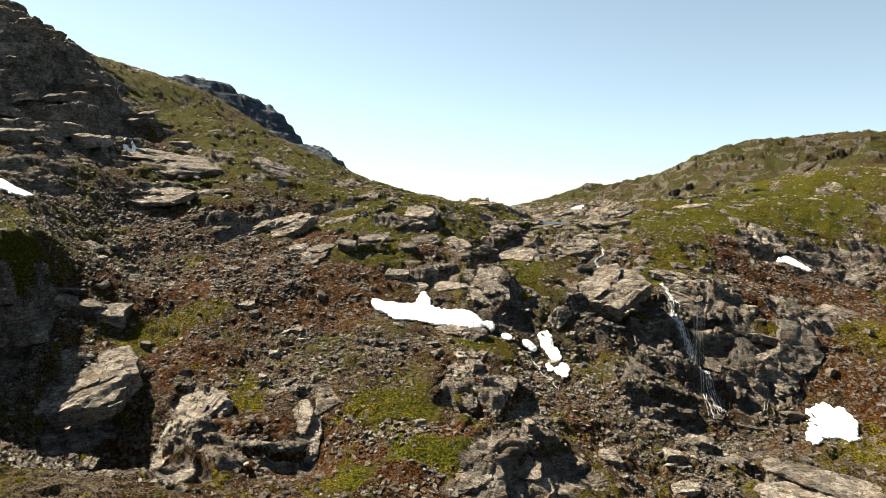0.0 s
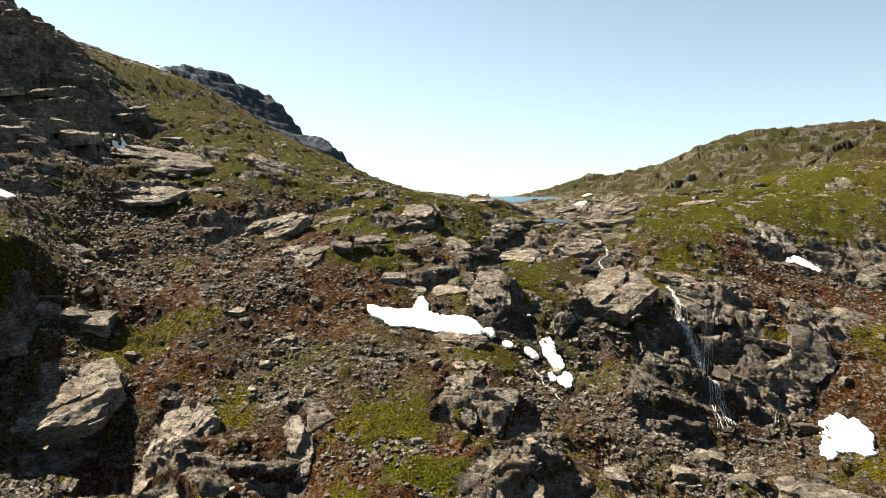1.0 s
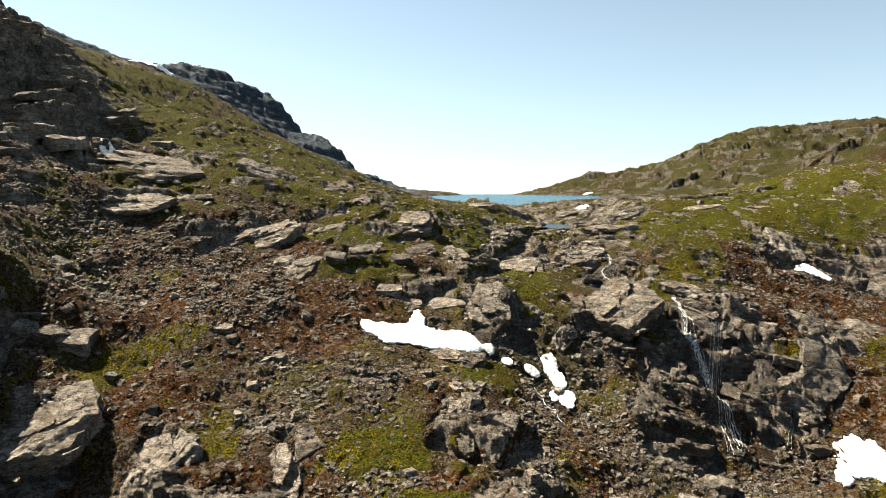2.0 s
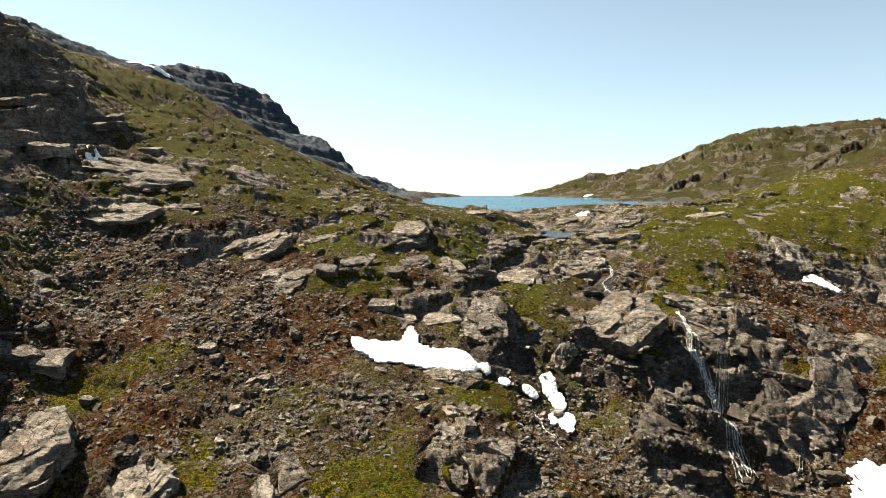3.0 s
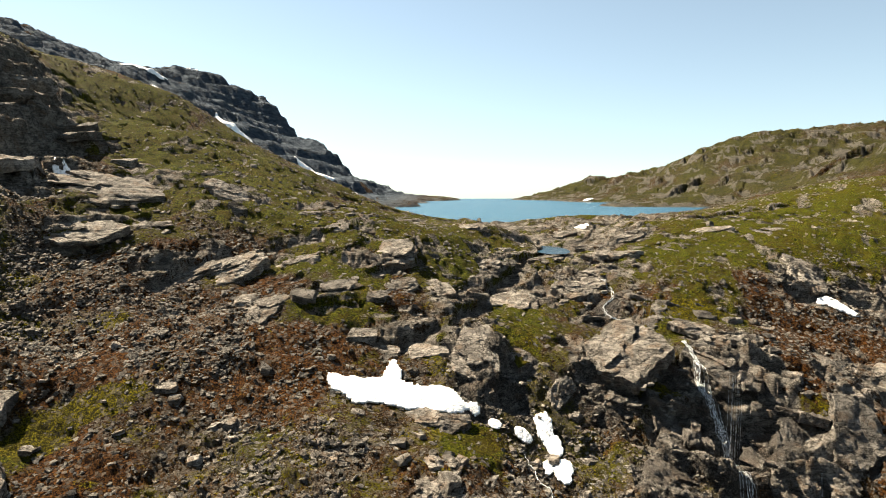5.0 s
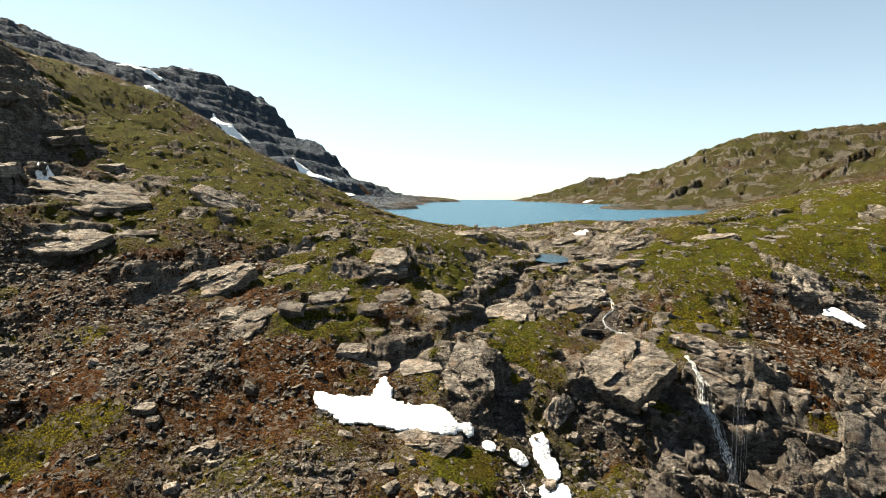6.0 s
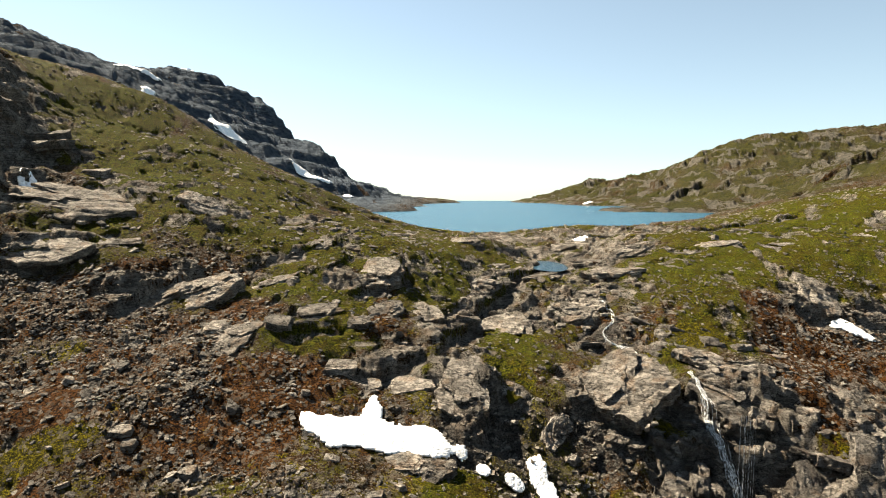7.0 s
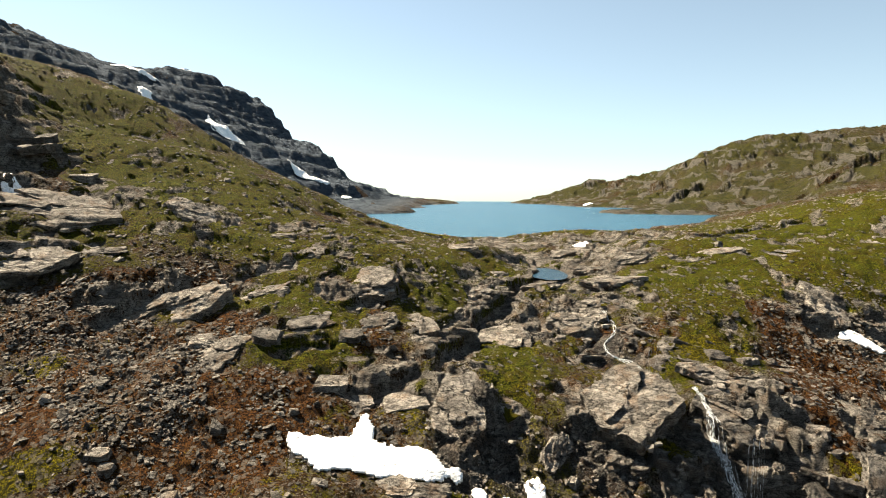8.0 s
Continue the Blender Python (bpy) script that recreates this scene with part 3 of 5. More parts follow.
def land(x, y):
    """Height, and the covers, at arrays of places."""
    z = base_height(x, y)
    # low ground along the eastern shore
    z = z - 1.9 * np.exp(-((x - 85) / 34) ** 2 - ((y - 246) / 34) ** 2) - 2.0 * np.exp(-((x - 128) / 34) ** 2 - ((y - 342) / 44) ** 2)
    d = np.hypot(x, y - 20)
    far = smooth(260, 430, d)
    close = 1 - far
    grass = np.maximum(spots(x, y, GRASS_SPOTS), spots(x, y, GRASS_2_SPOTS))
    moss, heath, rubble = spots(x, y, MOSS_SPOTS), np.maximum(spots(x, y, HEATH_SPOTS), spots(x, y, HEATH_2_SPOTS)), np.maximum(spots(x, y, RUBBLE_SPOTS), spots(x, y, RUBBLE_2_SPOTS))
    heath_here = heath
    rock = near_rock(x, y) * (0.45 + 0.55 * smooth(-0.3, 0.3, fbm(x, y, 7, 6, 3)))
    rock = np.maximum(rock, 0.95 * spots(x, y, CRAG_SPOTS))
    step = smooth(0.25, 0.7, np.abs(benches(x, y)))
    rock = np.maximum(rock, 0.75 * step)
    # outcrops that break through the turf here and there, most of all along the lip
    lip = smooth(120, 170, y) * smooth(300, 240, y)
    outcrop = smooth(0.22, 0.46, fbm(x, y * 0.7, 9, 5, 4, 0.6)) * (0.3 + 0.6 * lip)
    rock = np.maximum(rock * (1 - 0.75 * moss), outcrop * (1 - 0.35 * grass)) * close
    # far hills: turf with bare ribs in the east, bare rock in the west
    # west also masks the rock that carries the painted haze blue
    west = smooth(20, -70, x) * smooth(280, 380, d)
    ribs = smooth(-0.15, 0.45, fbm(x, y * 0.6, 17, 31, 5, 0.75))
    rock = np.maximum(rock, far * np.maximum(ribs * 0.78, west * smooth(-0.9, -0.5, fbm(x, y, 70, 33, 5, 0.6))))
    rock = np.maximum(rock, 0.7 * far * smooth(LAKE_LEVEL + 3, LAKE_LEVEL + 1, z))
    grass = np.maximum(grass, far * (1 - west) * (0.62 + 0.3 * fbm(x, y, 50, 47, 4)))
    grass = np.maximum(grass, (0.52 + 0.45 * fbm(x, y, 13, 41, 4)) * (0.72 + 0.6 * lip) * close)
    heath = np.maximum(heath, 0.45 + 0.35 * fbm(x, y, 12, 43, 3))
    moss = np.maximum(moss, (0.12 + 0.55 * fbm(x, y, 7, 45, 3)) * close * (1 - 0.6 * lip))
    # the stream's bed and the pool in it
    d_run = np.minimum(np.minimum(along(x, y, OUTLET)[0], along(x, y, RUN)[0]), along(x, y, FALL)[0])
    pool = spots(x, y, POOL_SPOTS)
    z = z - 1.1 * smooth(3.5, 0.5, d_run) * smooth(24, 30, z) * (1 - 0.75 * smooth(198, 212, y))
    z = z * (1 - pool) + pool * np.minimum(z, POOL_LEVEL - 0.6)
    bedded = np.maximum(pool, smooth(2.5, 1.0, d_run))
    # brown heath crowds out the turf
    grass = grass * (1 - 0.8 * heath_here)
    moss = moss * (1 - 0.5 * heath_here)
    # relief
    z = z + close * (1 - pool) * (0.9 * (1 - 0.6 * smooth(205, 240, y)) * fbm(x, y, 24, 1, 3) + 0.42 * fbm(x, y, 5, 2, 4, 0.6))
    ca, sa = math.cos(0.45), math.sin(0.45)
    u, v = x * ca + y * sa, -x * sa + y * ca
    rock_hold, rock = rock, rock * (1 - bedded)
    bed = z + 0.22 * x + 1.2 * gnoise(x, y, 16, 8)
    ledges = 0.26 * smooth(-0.1, 0.5, gnoise(x, y, 30, 9)) * (1 - bedded)
    for size, share in ((3.4, 0.8), (1.2, 0.5)):
        k = np.floor(bed / size)
        f = bed / size - k
        z = z + close * np.maximum(rock, ledges) * share * size * (smooth(0.55, 0.95, f) - f)
    crag_near = spots(x, y, CRAG_SPOTS)
    bed = z + 0.05 * x + 2.0 * gnoise(x, y, 22, 19)
    k = np.floor(bed / 6.5)
    z = z + close * crag_near * 5.2 * (smooth(0.55, 0.92, bed / 6.5 - k) - (bed / 6.5 - k))
    high, tilt, crack = blocks_where(close * crag_near, u * 0.7, v, 7.5, 16)
    z = z + close * crag_near * (2.6 * (high - 0.5) + 3.0 * tilt - 0.9 * smooth(0.10, 0.0, crack))
    high, tilt, crack = blocks_where(close * rock, u * 0.55, v, 3.6, 11)
    z = z + close * rock * (1.1 * (high - 0.5) + 1.3 * tilt - 0.6 * smooth(0.10, 0.0, crack))
    high, tilt, crack = blocks_where(close, u * 0.7, v, 1.25, 12)
    rough = (1 - pool) * 0.2 + 0.5 * np.maximum(0.7 * rock, rubble)
    z = z + close * rough * (0.5 * (high - 0.5) + 0.5 * tilt - 0.25 * smooth(0.12, 0.0, crack))
    z = z + benches(x, y) * (1 - pool)
    # far relief: crags and gullies
    crag = far * (0.42 + 0.4 * rock + 0.3 * west)
    high, tilt, crack = blocks_where(crag, u * 0.6, v, 30, 13)
    dry = smooth(LAKE_LEVEL + 1, LAKE_LEVEL + 14, z)
    z = z + crag * dry * (1 - 0.55 * west) * (5 * (high - 0.5) + 7 * tilt + 7 * fbm(x, y, 40, 14, 5, 0.55))
    bed = z + 0.12 * x + 5 * gnoise(x, y, 60, 18)
    k = np.floor(bed / 14)
    z = z + crag * dry * 0.6 * 14 * (smooth(0.45, 0.95, bed / 14 - k) - (bed / 14 - k))
    high, tilt, crack = blocks_where(far, u * 0.6, v, 11, 17)
    z = z + far * dry * (0.3 + 0.5 * rock + 0.4 * west) * (1.8 * (high - 0.5) + 2.4 * tilt)
    z = z + far * 1.2 * fbm(x, y, 14, 15, 3)
    rock = rock_hold
    z = z - 6 * west * dry - 3 * far * (1 - west) * dry
    # beyond the rim of the basin the land falls away to the fjord
    z = z - 420 * smooth(930, 2100, d) * smooth(-200, 200, y)
    # the shores drop off steeply
    z = z - 1.8 * smooth(256, 280, y) * smooth(LAKE_LEVEL + 2.4, LAKE_LEVEL + 0.3, z)
    # the lip holds the lake back
    lip_here = smooth(214, 220, y) * smooth(256, 248, y) * smooth(-10, 0, x) * smooth(80, 70, x)
    z = np.maximum(z, z * (1 - lip_here) + lip_here * (LAKE_LEVEL + 0.3))
    # real damp together with the painted shade
    wet = spots(x, y, WET_AND_SHADE_SPOTS)
    return z, rock, grass, heath, moss, rubble, wet, far, west


def height(x, y):
    z = land(np.array([float(x)]), np.array([float(y)]))[0]
    return float(z[0])


def mesh_object(name, verts, faces, material, parent=None, smooth_faces=False, crease=None):
    """A mesh from arrays; faces all have the same number of corners."""
    me = bpy.data.meshes.new(name)
    verts, faces = np.asarray(verts, np.float32), np.asarray(faces, np.int32)
    me.vertices.add(len(verts))
    me.vertices.foreach_set("co", verts.ravel())
    me.loops.add(faces.size)
    me.loops.foreach_set("vertex_index", faces.ravel())
    me.polygons.add(len(faces))
    me.polygons.foreach_set("loop_start", np.arange(len(faces), dtype=np.int32) * faces.shape[1])
    me.update(calc_edges=True)
    me.polygons.foreach_set("use_smooth", np.full(len(faces), smooth_faces))
    me.materials.append(material)
    me.validate()
    if crease:
        me.set_sharp_from_angle(angle=radians(crease))
    ob = new(name, me)
    ob.parent = parent
    return ob


def grid_faces(rows, cols, closed=False):
    i, j = np.meshgrid(np.arange(rows - 1), np.arange(cols if closed else cols - 1), indexing="ij")
    k = (j + 1) % cols
    return np.stack([i * cols + j, i * cols + k, (i + 1) * cols + k, (i + 1) * cols + j], -1).reshape(-1, 4)


def build_ground():
    """One sheet, round like a fan about the bowl, fine in the valley and coarse behind, out to the horizon."""
    turn = np.concatenate([np.linspace(-180, -38, 30, endpoint=False), np.linspace(-38, 38, 800, endpoint=False), np.linspace(38, 180, 30, endpoint=False)])
    reach = np.concatenate([np.linspace(1, 66, 24, endpoint=False), np.geomspace(66, 260, 600, endpoint=False), np.geomspace(260, 1000, 230, endpoint=False), np.geomspace(1000, 4600, 30)])
    a, r = np.meshgrid(np.radians(turn), reach, indexing="xy")
    x, y = (np.sin(a) * r).ravel(), (np.cos(a) * r).ravel()
    z, rock, grass, heath, moss, rubble, wet, far, west = land(x, y)
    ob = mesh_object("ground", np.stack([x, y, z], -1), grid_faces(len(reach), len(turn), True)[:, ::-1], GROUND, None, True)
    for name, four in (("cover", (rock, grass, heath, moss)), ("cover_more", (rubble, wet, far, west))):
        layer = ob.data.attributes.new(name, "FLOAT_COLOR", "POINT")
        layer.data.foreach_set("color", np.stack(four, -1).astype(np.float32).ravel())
    return tagged(ob, "steep mountainside of turf, brown heath, rubble and grey rock", "ground", kind="structure")


build_ground()

# the lake behind the lip
ring = [(math.cos(a) * 330 + 40, math.sin(a) * 420 + 640, LAKE_LEVEL) for a in np.linspace(0, 2 * math.pi, 64, endpoint=False)]
lake_mesh = bpy.data.meshes.new("lake")
lake_mesh.from_pydata(ring, [], [list(range(64))])
lake_mesh.materials.append(LAKE)
tagged(new("lake", lake_mesh), "calm blue mountain lake behind the rock lip", "lake", kind="structure")

# ---- loose rocks ----
def crate(n):
    """The surface of a box from -1 to 1, with n squares along each edge."""
    t = np.linspace(-1, 1, n + 1)
    a, b = [g.ravel() for g in np.meshgrid(t, t, indexing="ij")]
    one = np.ones_like(a)
    sides = [(a, b, one), (b, a, -one), (one, a, b), (-one, b, a), (b, one, a), (a, -one, b)]
    v = np.concatenate([np.stack(q, -1) for q in sides])
    f = np.concatenate([grid_faces(n + 1, n + 1) + k * (n + 1) ** 2 for k in range(6)])
    key = np.round(v * 1000).astype(np.int64) @ np.array([1, 10007, 100140049])
    _, first, back = np.unique(key, return_index=True, return_inverse=True)
    return v[first], back[f]


CRATES = {n: crate(n) for n in (1, 6, 10)}


def chipped(n, rng, cuts=7, deep=0.86, skew=0.22):
    """A broken block: a box pulled out of square, with corners and edges struck off."""
    v, f = CRATES[n]
    pull = rng.normal(0, skew, (2, 2, 2, 3))
    w = (v + 1) / 2
    shift = 0
    for a in (0, 1):
        for b in (0, 1):
            for c in (0, 1):
                part = (w[:, 0] if a else 1 - w[:, 0]) * (w[:, 1] if b else 1 - w[:, 1]) * (w[:, 2] if c else 1 - w[:, 2])
                shift = shift + part[:, None] * pull[a, b, c]
    v = v + shift
    for _ in range(cuts):
        q = rng.normal(size=3) * (1, 1, 0.8)
        q = q / np.linalg.norm(q)
        out = v @ q - (deep + 0.45 * rng.random()) * (1 + 0.35 * (np.abs(q).sum() - 1))
        v = v - np.maximum(out, 0)[:, None] * q
    return v, f


def build_scree(name, label, count, seed, low, high, size_low, size_high, density, power=2.2):
    """Many loose stones strewn over the slope between two ranges of x and y."""
    rng = np.random.default_rng(seed)
    shapes = np.array([chipped(1, rng, 2, 0.9, 0.3)[0] for _ in range(24)]) * 0.8
    f = CRATES[1][1]
    x = rng.uniform(low[0], high[0], count)
    y = rng.uniform(low[1], high[1], count)
    z, rock, grass, heath, moss, rubble, wet, far, west = land(x, y)
    clump = smooth(-0.35, 0.5, fbm(x, y, 8, seed, 3))
    keep = rng.random(count) < density(x, y, rock, grass, heath, moss, rubble) * (0.25 + 0.75 * clump)
    x, y, z = x[keep], y[keep], z[keep]
    n = len(x)
    size = size_low + (size_high - size_low) * rng.random(n) ** power
    flat = size[:, None] * np.stack([rng.uniform(0.8, 1.6, n), rng.uniform(0.7, 1.2, n), rng.uniform(0.22, 0.6, n)], -1)
    v = shapes[rng.integers(0, 24, n)] * flat[:, None, :]
    a, b, c = rng.normal(0.3, 0.28, n), rng.normal(0, 0.28, n), rng.uniform(0, 6.2832, n)
    for p, q, t in ((0, 1, c), (1, 2, a), (0, 2, b)):
        u, w = v[:, :, p].copy(), v[:, :, q].copy()
        v[:, :, p] = u * np.cos(t)[:, None] - w * np.sin(t)[:, None]
        v[:, :, q] = u * np.sin(t)[:, None] + w * np.cos(t)[:, None]
    v = v + np.stack([x, y, z + 0.06 * size], -1)[:, None, :]
    faces = f[None] + (np.arange(n) * 8)[:, None, None]
    ob = mesh_object(name, v.reshape(-1, 3), faces.reshape(-1, 4), SCREE)
    return tagged(ob, label, "scree", kind="stuff")


def rubbly(x, y, rock, grass, heath, moss, rubble):
    return np.clip(0.34 + 0.66 * rubble - 0.26 * grass - 0.1 * rock - 0.2 * moss, 0.05, 1) * (np.abs(x - 5) < 0.72 * y + 12)


def sprinkled(x, y, rock, grass, heath, moss, rubble):
    return np.clip(0.24 + 0.4 * rubble - 0.08 * grass, 0.05, 1) * (np.abs(x - 5) < 0.72 * y + 12)


build_scree("scree", "grey angular stones strewn over the brown slope", 240000, 21, (-95, 66), (110, 175), 0.08, 0.42, rubbly, 2.6)
build_scree("rubble", "larger grey broken blocks lying in the rubble", 2000, 22, (-95, 66), (110, 190), 0.25, 0.65, rubbly, 2.2)
build_scree("stones", "pale stones scattered on the turf near the lake", 80000, 23, (-130, 150), (150, 290), 0.12, 0.55, sprinkled, 2.8)

# ---- places of the larger things: x, y, half width, half height, turn ----
BLOCKS = [
    (-61.3, 104, 2.3, 2.4, 20), (-57.1, 103.6, 2.4, 2.5, -10), (-53.7, 103.7, 2.3, 2.1, 15), (-34, 110.6, 1.4, 1.2, 0), (-32.3, 109, 1, 1, 0),
    (-24.4, 107.1, 1.2, 1, 0), (-1.8, 104.7, 1.2, 1.2, 0), (4.9, 97.6, 1.3, 1.7, 15), (9, 95.5, 1.9, 1.9, 0), (-72.5, 179.4, 2.9, 2.1, 0),
    (23, 86.4, 1.7, 1.3, 0), (38.6, 95.1, 2.4, 1.9, 0),
]
BLOCKS2 = [
    (59.4, 101.5, 1, 0.9, 0), (58.4, 99.8, 0.9, 0.7, 30), (0.7, 126.6, 3.9, 2.8, 10), (9.8, 146.5, 2.6, 1.9, 0), (-4.9, 125.5, 2.2, 2.2, 0),
    (-9.4, 127, 2.8, 1.7, 0), (-8.1, 136.9, 2.1, 1.3, 0), (-19.9, 133.4, 2.6, 1.4, 0), (-30, 133.2, 2.3, 1.6, 0), (-66.7, 121.5, 2.2, 1.5, 0),
    (32.8, 89.7, 2.1, 1.8, 0), (32.2, 83.7, 2.1, 1.7, 0), (40, 89.5, 1.8, 1.4, 0), (-54.3, 104.4, 2.8, 2.3, 0), (-7.8, 110.3, 1.1, 0.8, 0),
    (-16.2, 88.7, 2.1, 1.8, 20),
]
# outcrops: x, y, half width, half height, turn, roll, how far they lean with the slope
NEAR_ROCKS = [
    (-50.4, 88.5, 7.2, 4.2, 25, -16, 0.4), (-48.7, 82.1, 2.5, 1.4, 20, -24, 0.6), (-45.2, 78.6, 1.8, 2.3, 10, -10, 0.6), (-33.1, 84.5, 4, 6.1, -8, -5, 1),
    (-30.6, 73.3, 1.9, 1.5, -5, -8, 0.8), (-18.9, 85.3, 3.5, 3.2, 15, -15, 0.9), (-10.7, 101.5, 2.9, 1.9, 0, -8, 0.8), (1.7, 96, 3, 2.3, 10, -12, 0.9),
    (1.7, 110.9, 6, 2.1, 0, -4, 0.8), (2.5, 101.9, 1.6, 1.6, 20, -15, 0.7), (3.3, 71.7, 3.8, 1.9, 10, -15, 0.9), (3.7, 90, 1.9, 1.7, 0, -8, 0.8),
    (5.3, 100.5, 1.2, 1.9, 20, -15, 0.7),
]
NEAR_ROCKS_2 = [
    (9.8, 75.6, 3.1, 3.9, 25, -25, 0.9), (36.7, 108.4, 5, 3.3, -14, 20, 0.7), (50.7, 82.2, 9.2, 3.3, -10, 4, 0.9), (52.3, 106.1, 3.8, 2.2, -12, 6, 0.8),
]
MIDDLE_ROCKS = [
    (-26.4, 130.1, 4.5, 2.8, 0, -8, 0.8), (-15.9, 138.2, 5.5, 2.4, 10, -8, 0.8), (9.6, 123.8, 4.4, 4.4, 10, -5, 0.9), (16.8, 126.5, 2.1, 1.8, 0, -8, 0.8),
    (21.7, 120.2, 1.8, 2.3, -30, 15, 0.9), (32.3, 127, 7.7, 4.8, 18, -17, 1), (33.4, 137.8, 2.7, 1.6, 0, 5, 0.6), (37.2, 120, 2.8, 3, -10, 16, 0.8),
    (38.2, 115.2, 3.8, 2.2, -12, 18, 0.6), (50, 130.7, 6.7, 3.8, -10, 9, 0.95), (52.4, 137.7, 7.9, 1.6, -8, 4, 0.7), (53.1, 120.5, 3.1, 5.2, -12, 5, 1.25),
    (55.8, 116.4, 3.2, 5.2, -15, 8, 1.25),
]
MIDDLE_ROCKS_2 = [
    (61.2, 113.3, 3.5, 2.9, 5, 6, 0.8), (65.5, 118.5, 5, 5, -10, 8, 1.05), (72.6, 133.8, 4.3, 3.1, 0, 8, 1), (85.7, 135.1, 5, 2.8, -12, 6, 0.8),
]
UPPER_ROCKS = [
    (-70, 161.1, 16.3, 5.1, 12, -6, 0.95), (-65.3, 145.7, 11.9, 1.8, 10, -6, 0.5), (-54.1, 150.3, 5.7, 1.5, 5, -8, 0.8), (-43.7, 168.3, 5.8, 2.4, 0, 10, 0.9),
    (-43.1, 141.5, 7.9, 2.3, 15, -22, 0.5), (-37.3, 142.3, 8.2, 2.8, 15, -20, 0.8), (-25.6, 166.4, 2.9, 0.6, 0, -8, 0.8), (-24.3, 147.5, 4.6, 1.3, 10, -8, 0.8),
    (-20.4, 170.5, 4, 0.8, 5, -8, 0.8), (-19.8, 161.3, 4.5, 2.2, 10, -14, 0.9), (-10.3, 162.1, 3.4, 0.9, 0, -8, 0.8), (-6, 151.3, 5.4, 3.6, 15, -16, 0.85),
    (-5.2, 153, 3.5, 1.4, 10, -10, 0.9),
]
UPPER_ROCKS_2 = [
    (-4.2, 141.3, 3.8, 2.2, 15, -8, 0.8), (3.3, 143.7, 2.4, 2.9, 20, -22, 0.9), (12.7, 162.3, 5, 1.2, 10, -10, 0.7), (17.4, 147.7, 6.2, 4.1, 25, -20, 0.95),
    (17.7, 165, 2.9, 1.1, 10, -8, 0.8), (27.5, 169.7, 4.2, 0.8, 0, -8, 0.8), (28.7, 163.2, 3.4, 1.4, 0, -8, 0.8), (29.9, 153.1, 3.9, 2.4, -8, 6, 0.8),
    (34, 156.2, 3.8, 1.9, 0, -8, 0.8), (38.6, 160.5, 4.7, 2.2, 0, 3, 0.8), (40.7, 150, 3.2, 1.6, -5, 6, 0.8), (42.4, 171.9, 8.2, 1.4, 5, -4, 0.9),
    (46, 144.9, 2.9, 2.3, 0, 5, 0.8),
]
UPPER_ROCKS_3 = [
    (82.4, 164.8, 4.2, 4.5, 10, 16, 0.9), (101.5, 154.3, 5.7, 3.3, -8, 6, 0.8),
]
LIP_ROCKS = [
    (-20.1, 179.6, 3.5, 1.3, 5, -6, 0.9), (-5, 179, 3.8, 0.9, 0, -8, 0.8), (-1.5, 172.6, 2.2, 1.3, 0, -8, 0.8), (5.1, 234, 12.1, 1.1, 0, 0, 0.9),
    (8.9, 191.4, 7.5, 1.4, 0, -8, 0.8), (17.6, 179.5, 4.4, 1.3, 0, -8, 0.8), (26.6, 232.9, 4.4, 0.9, 0, -8, 0.8), (41.6, 209.3, 7.2, 1.3, 0, 0, 0.9),
    (43, 191.4, 6.3, 1.1, 5, 6, 0.8), (47.4, 217.9, 4.9, 0.8, 0, 6, 0.8), (54.2, 194.6, 6.3, 2.4, 8, -6, 0.9), (57.4, 176.1, 2.2, 1.7, 0, 6, 0.8),
    (61.7, 207.7, 4.8, 0.8, 0, 6, 0.8),
]
LIP_ROCKS_2 = [
    (70.4, 189.6, 7.9, 1.4, 0, -3, 0.9), (87.5, 205.3, 4.9, 1, 0, 6, 0.8), (87.7, 186.1, 5.2, 1.5, 0, 6, 0.8), (109.4, 189.1, 3.2, 1.3, 0, 6, 0.8),
]
OUTCROPS = NEAR_ROCKS + NEAR_ROCKS_2 + MIDDLE_ROCKS + MIDDLE_ROCKS_2 + UPPER_ROCKS + UPPER_ROCKS_2 + UPPER_ROCKS_3 + LIP_ROCKS + LIP_ROCKS_2
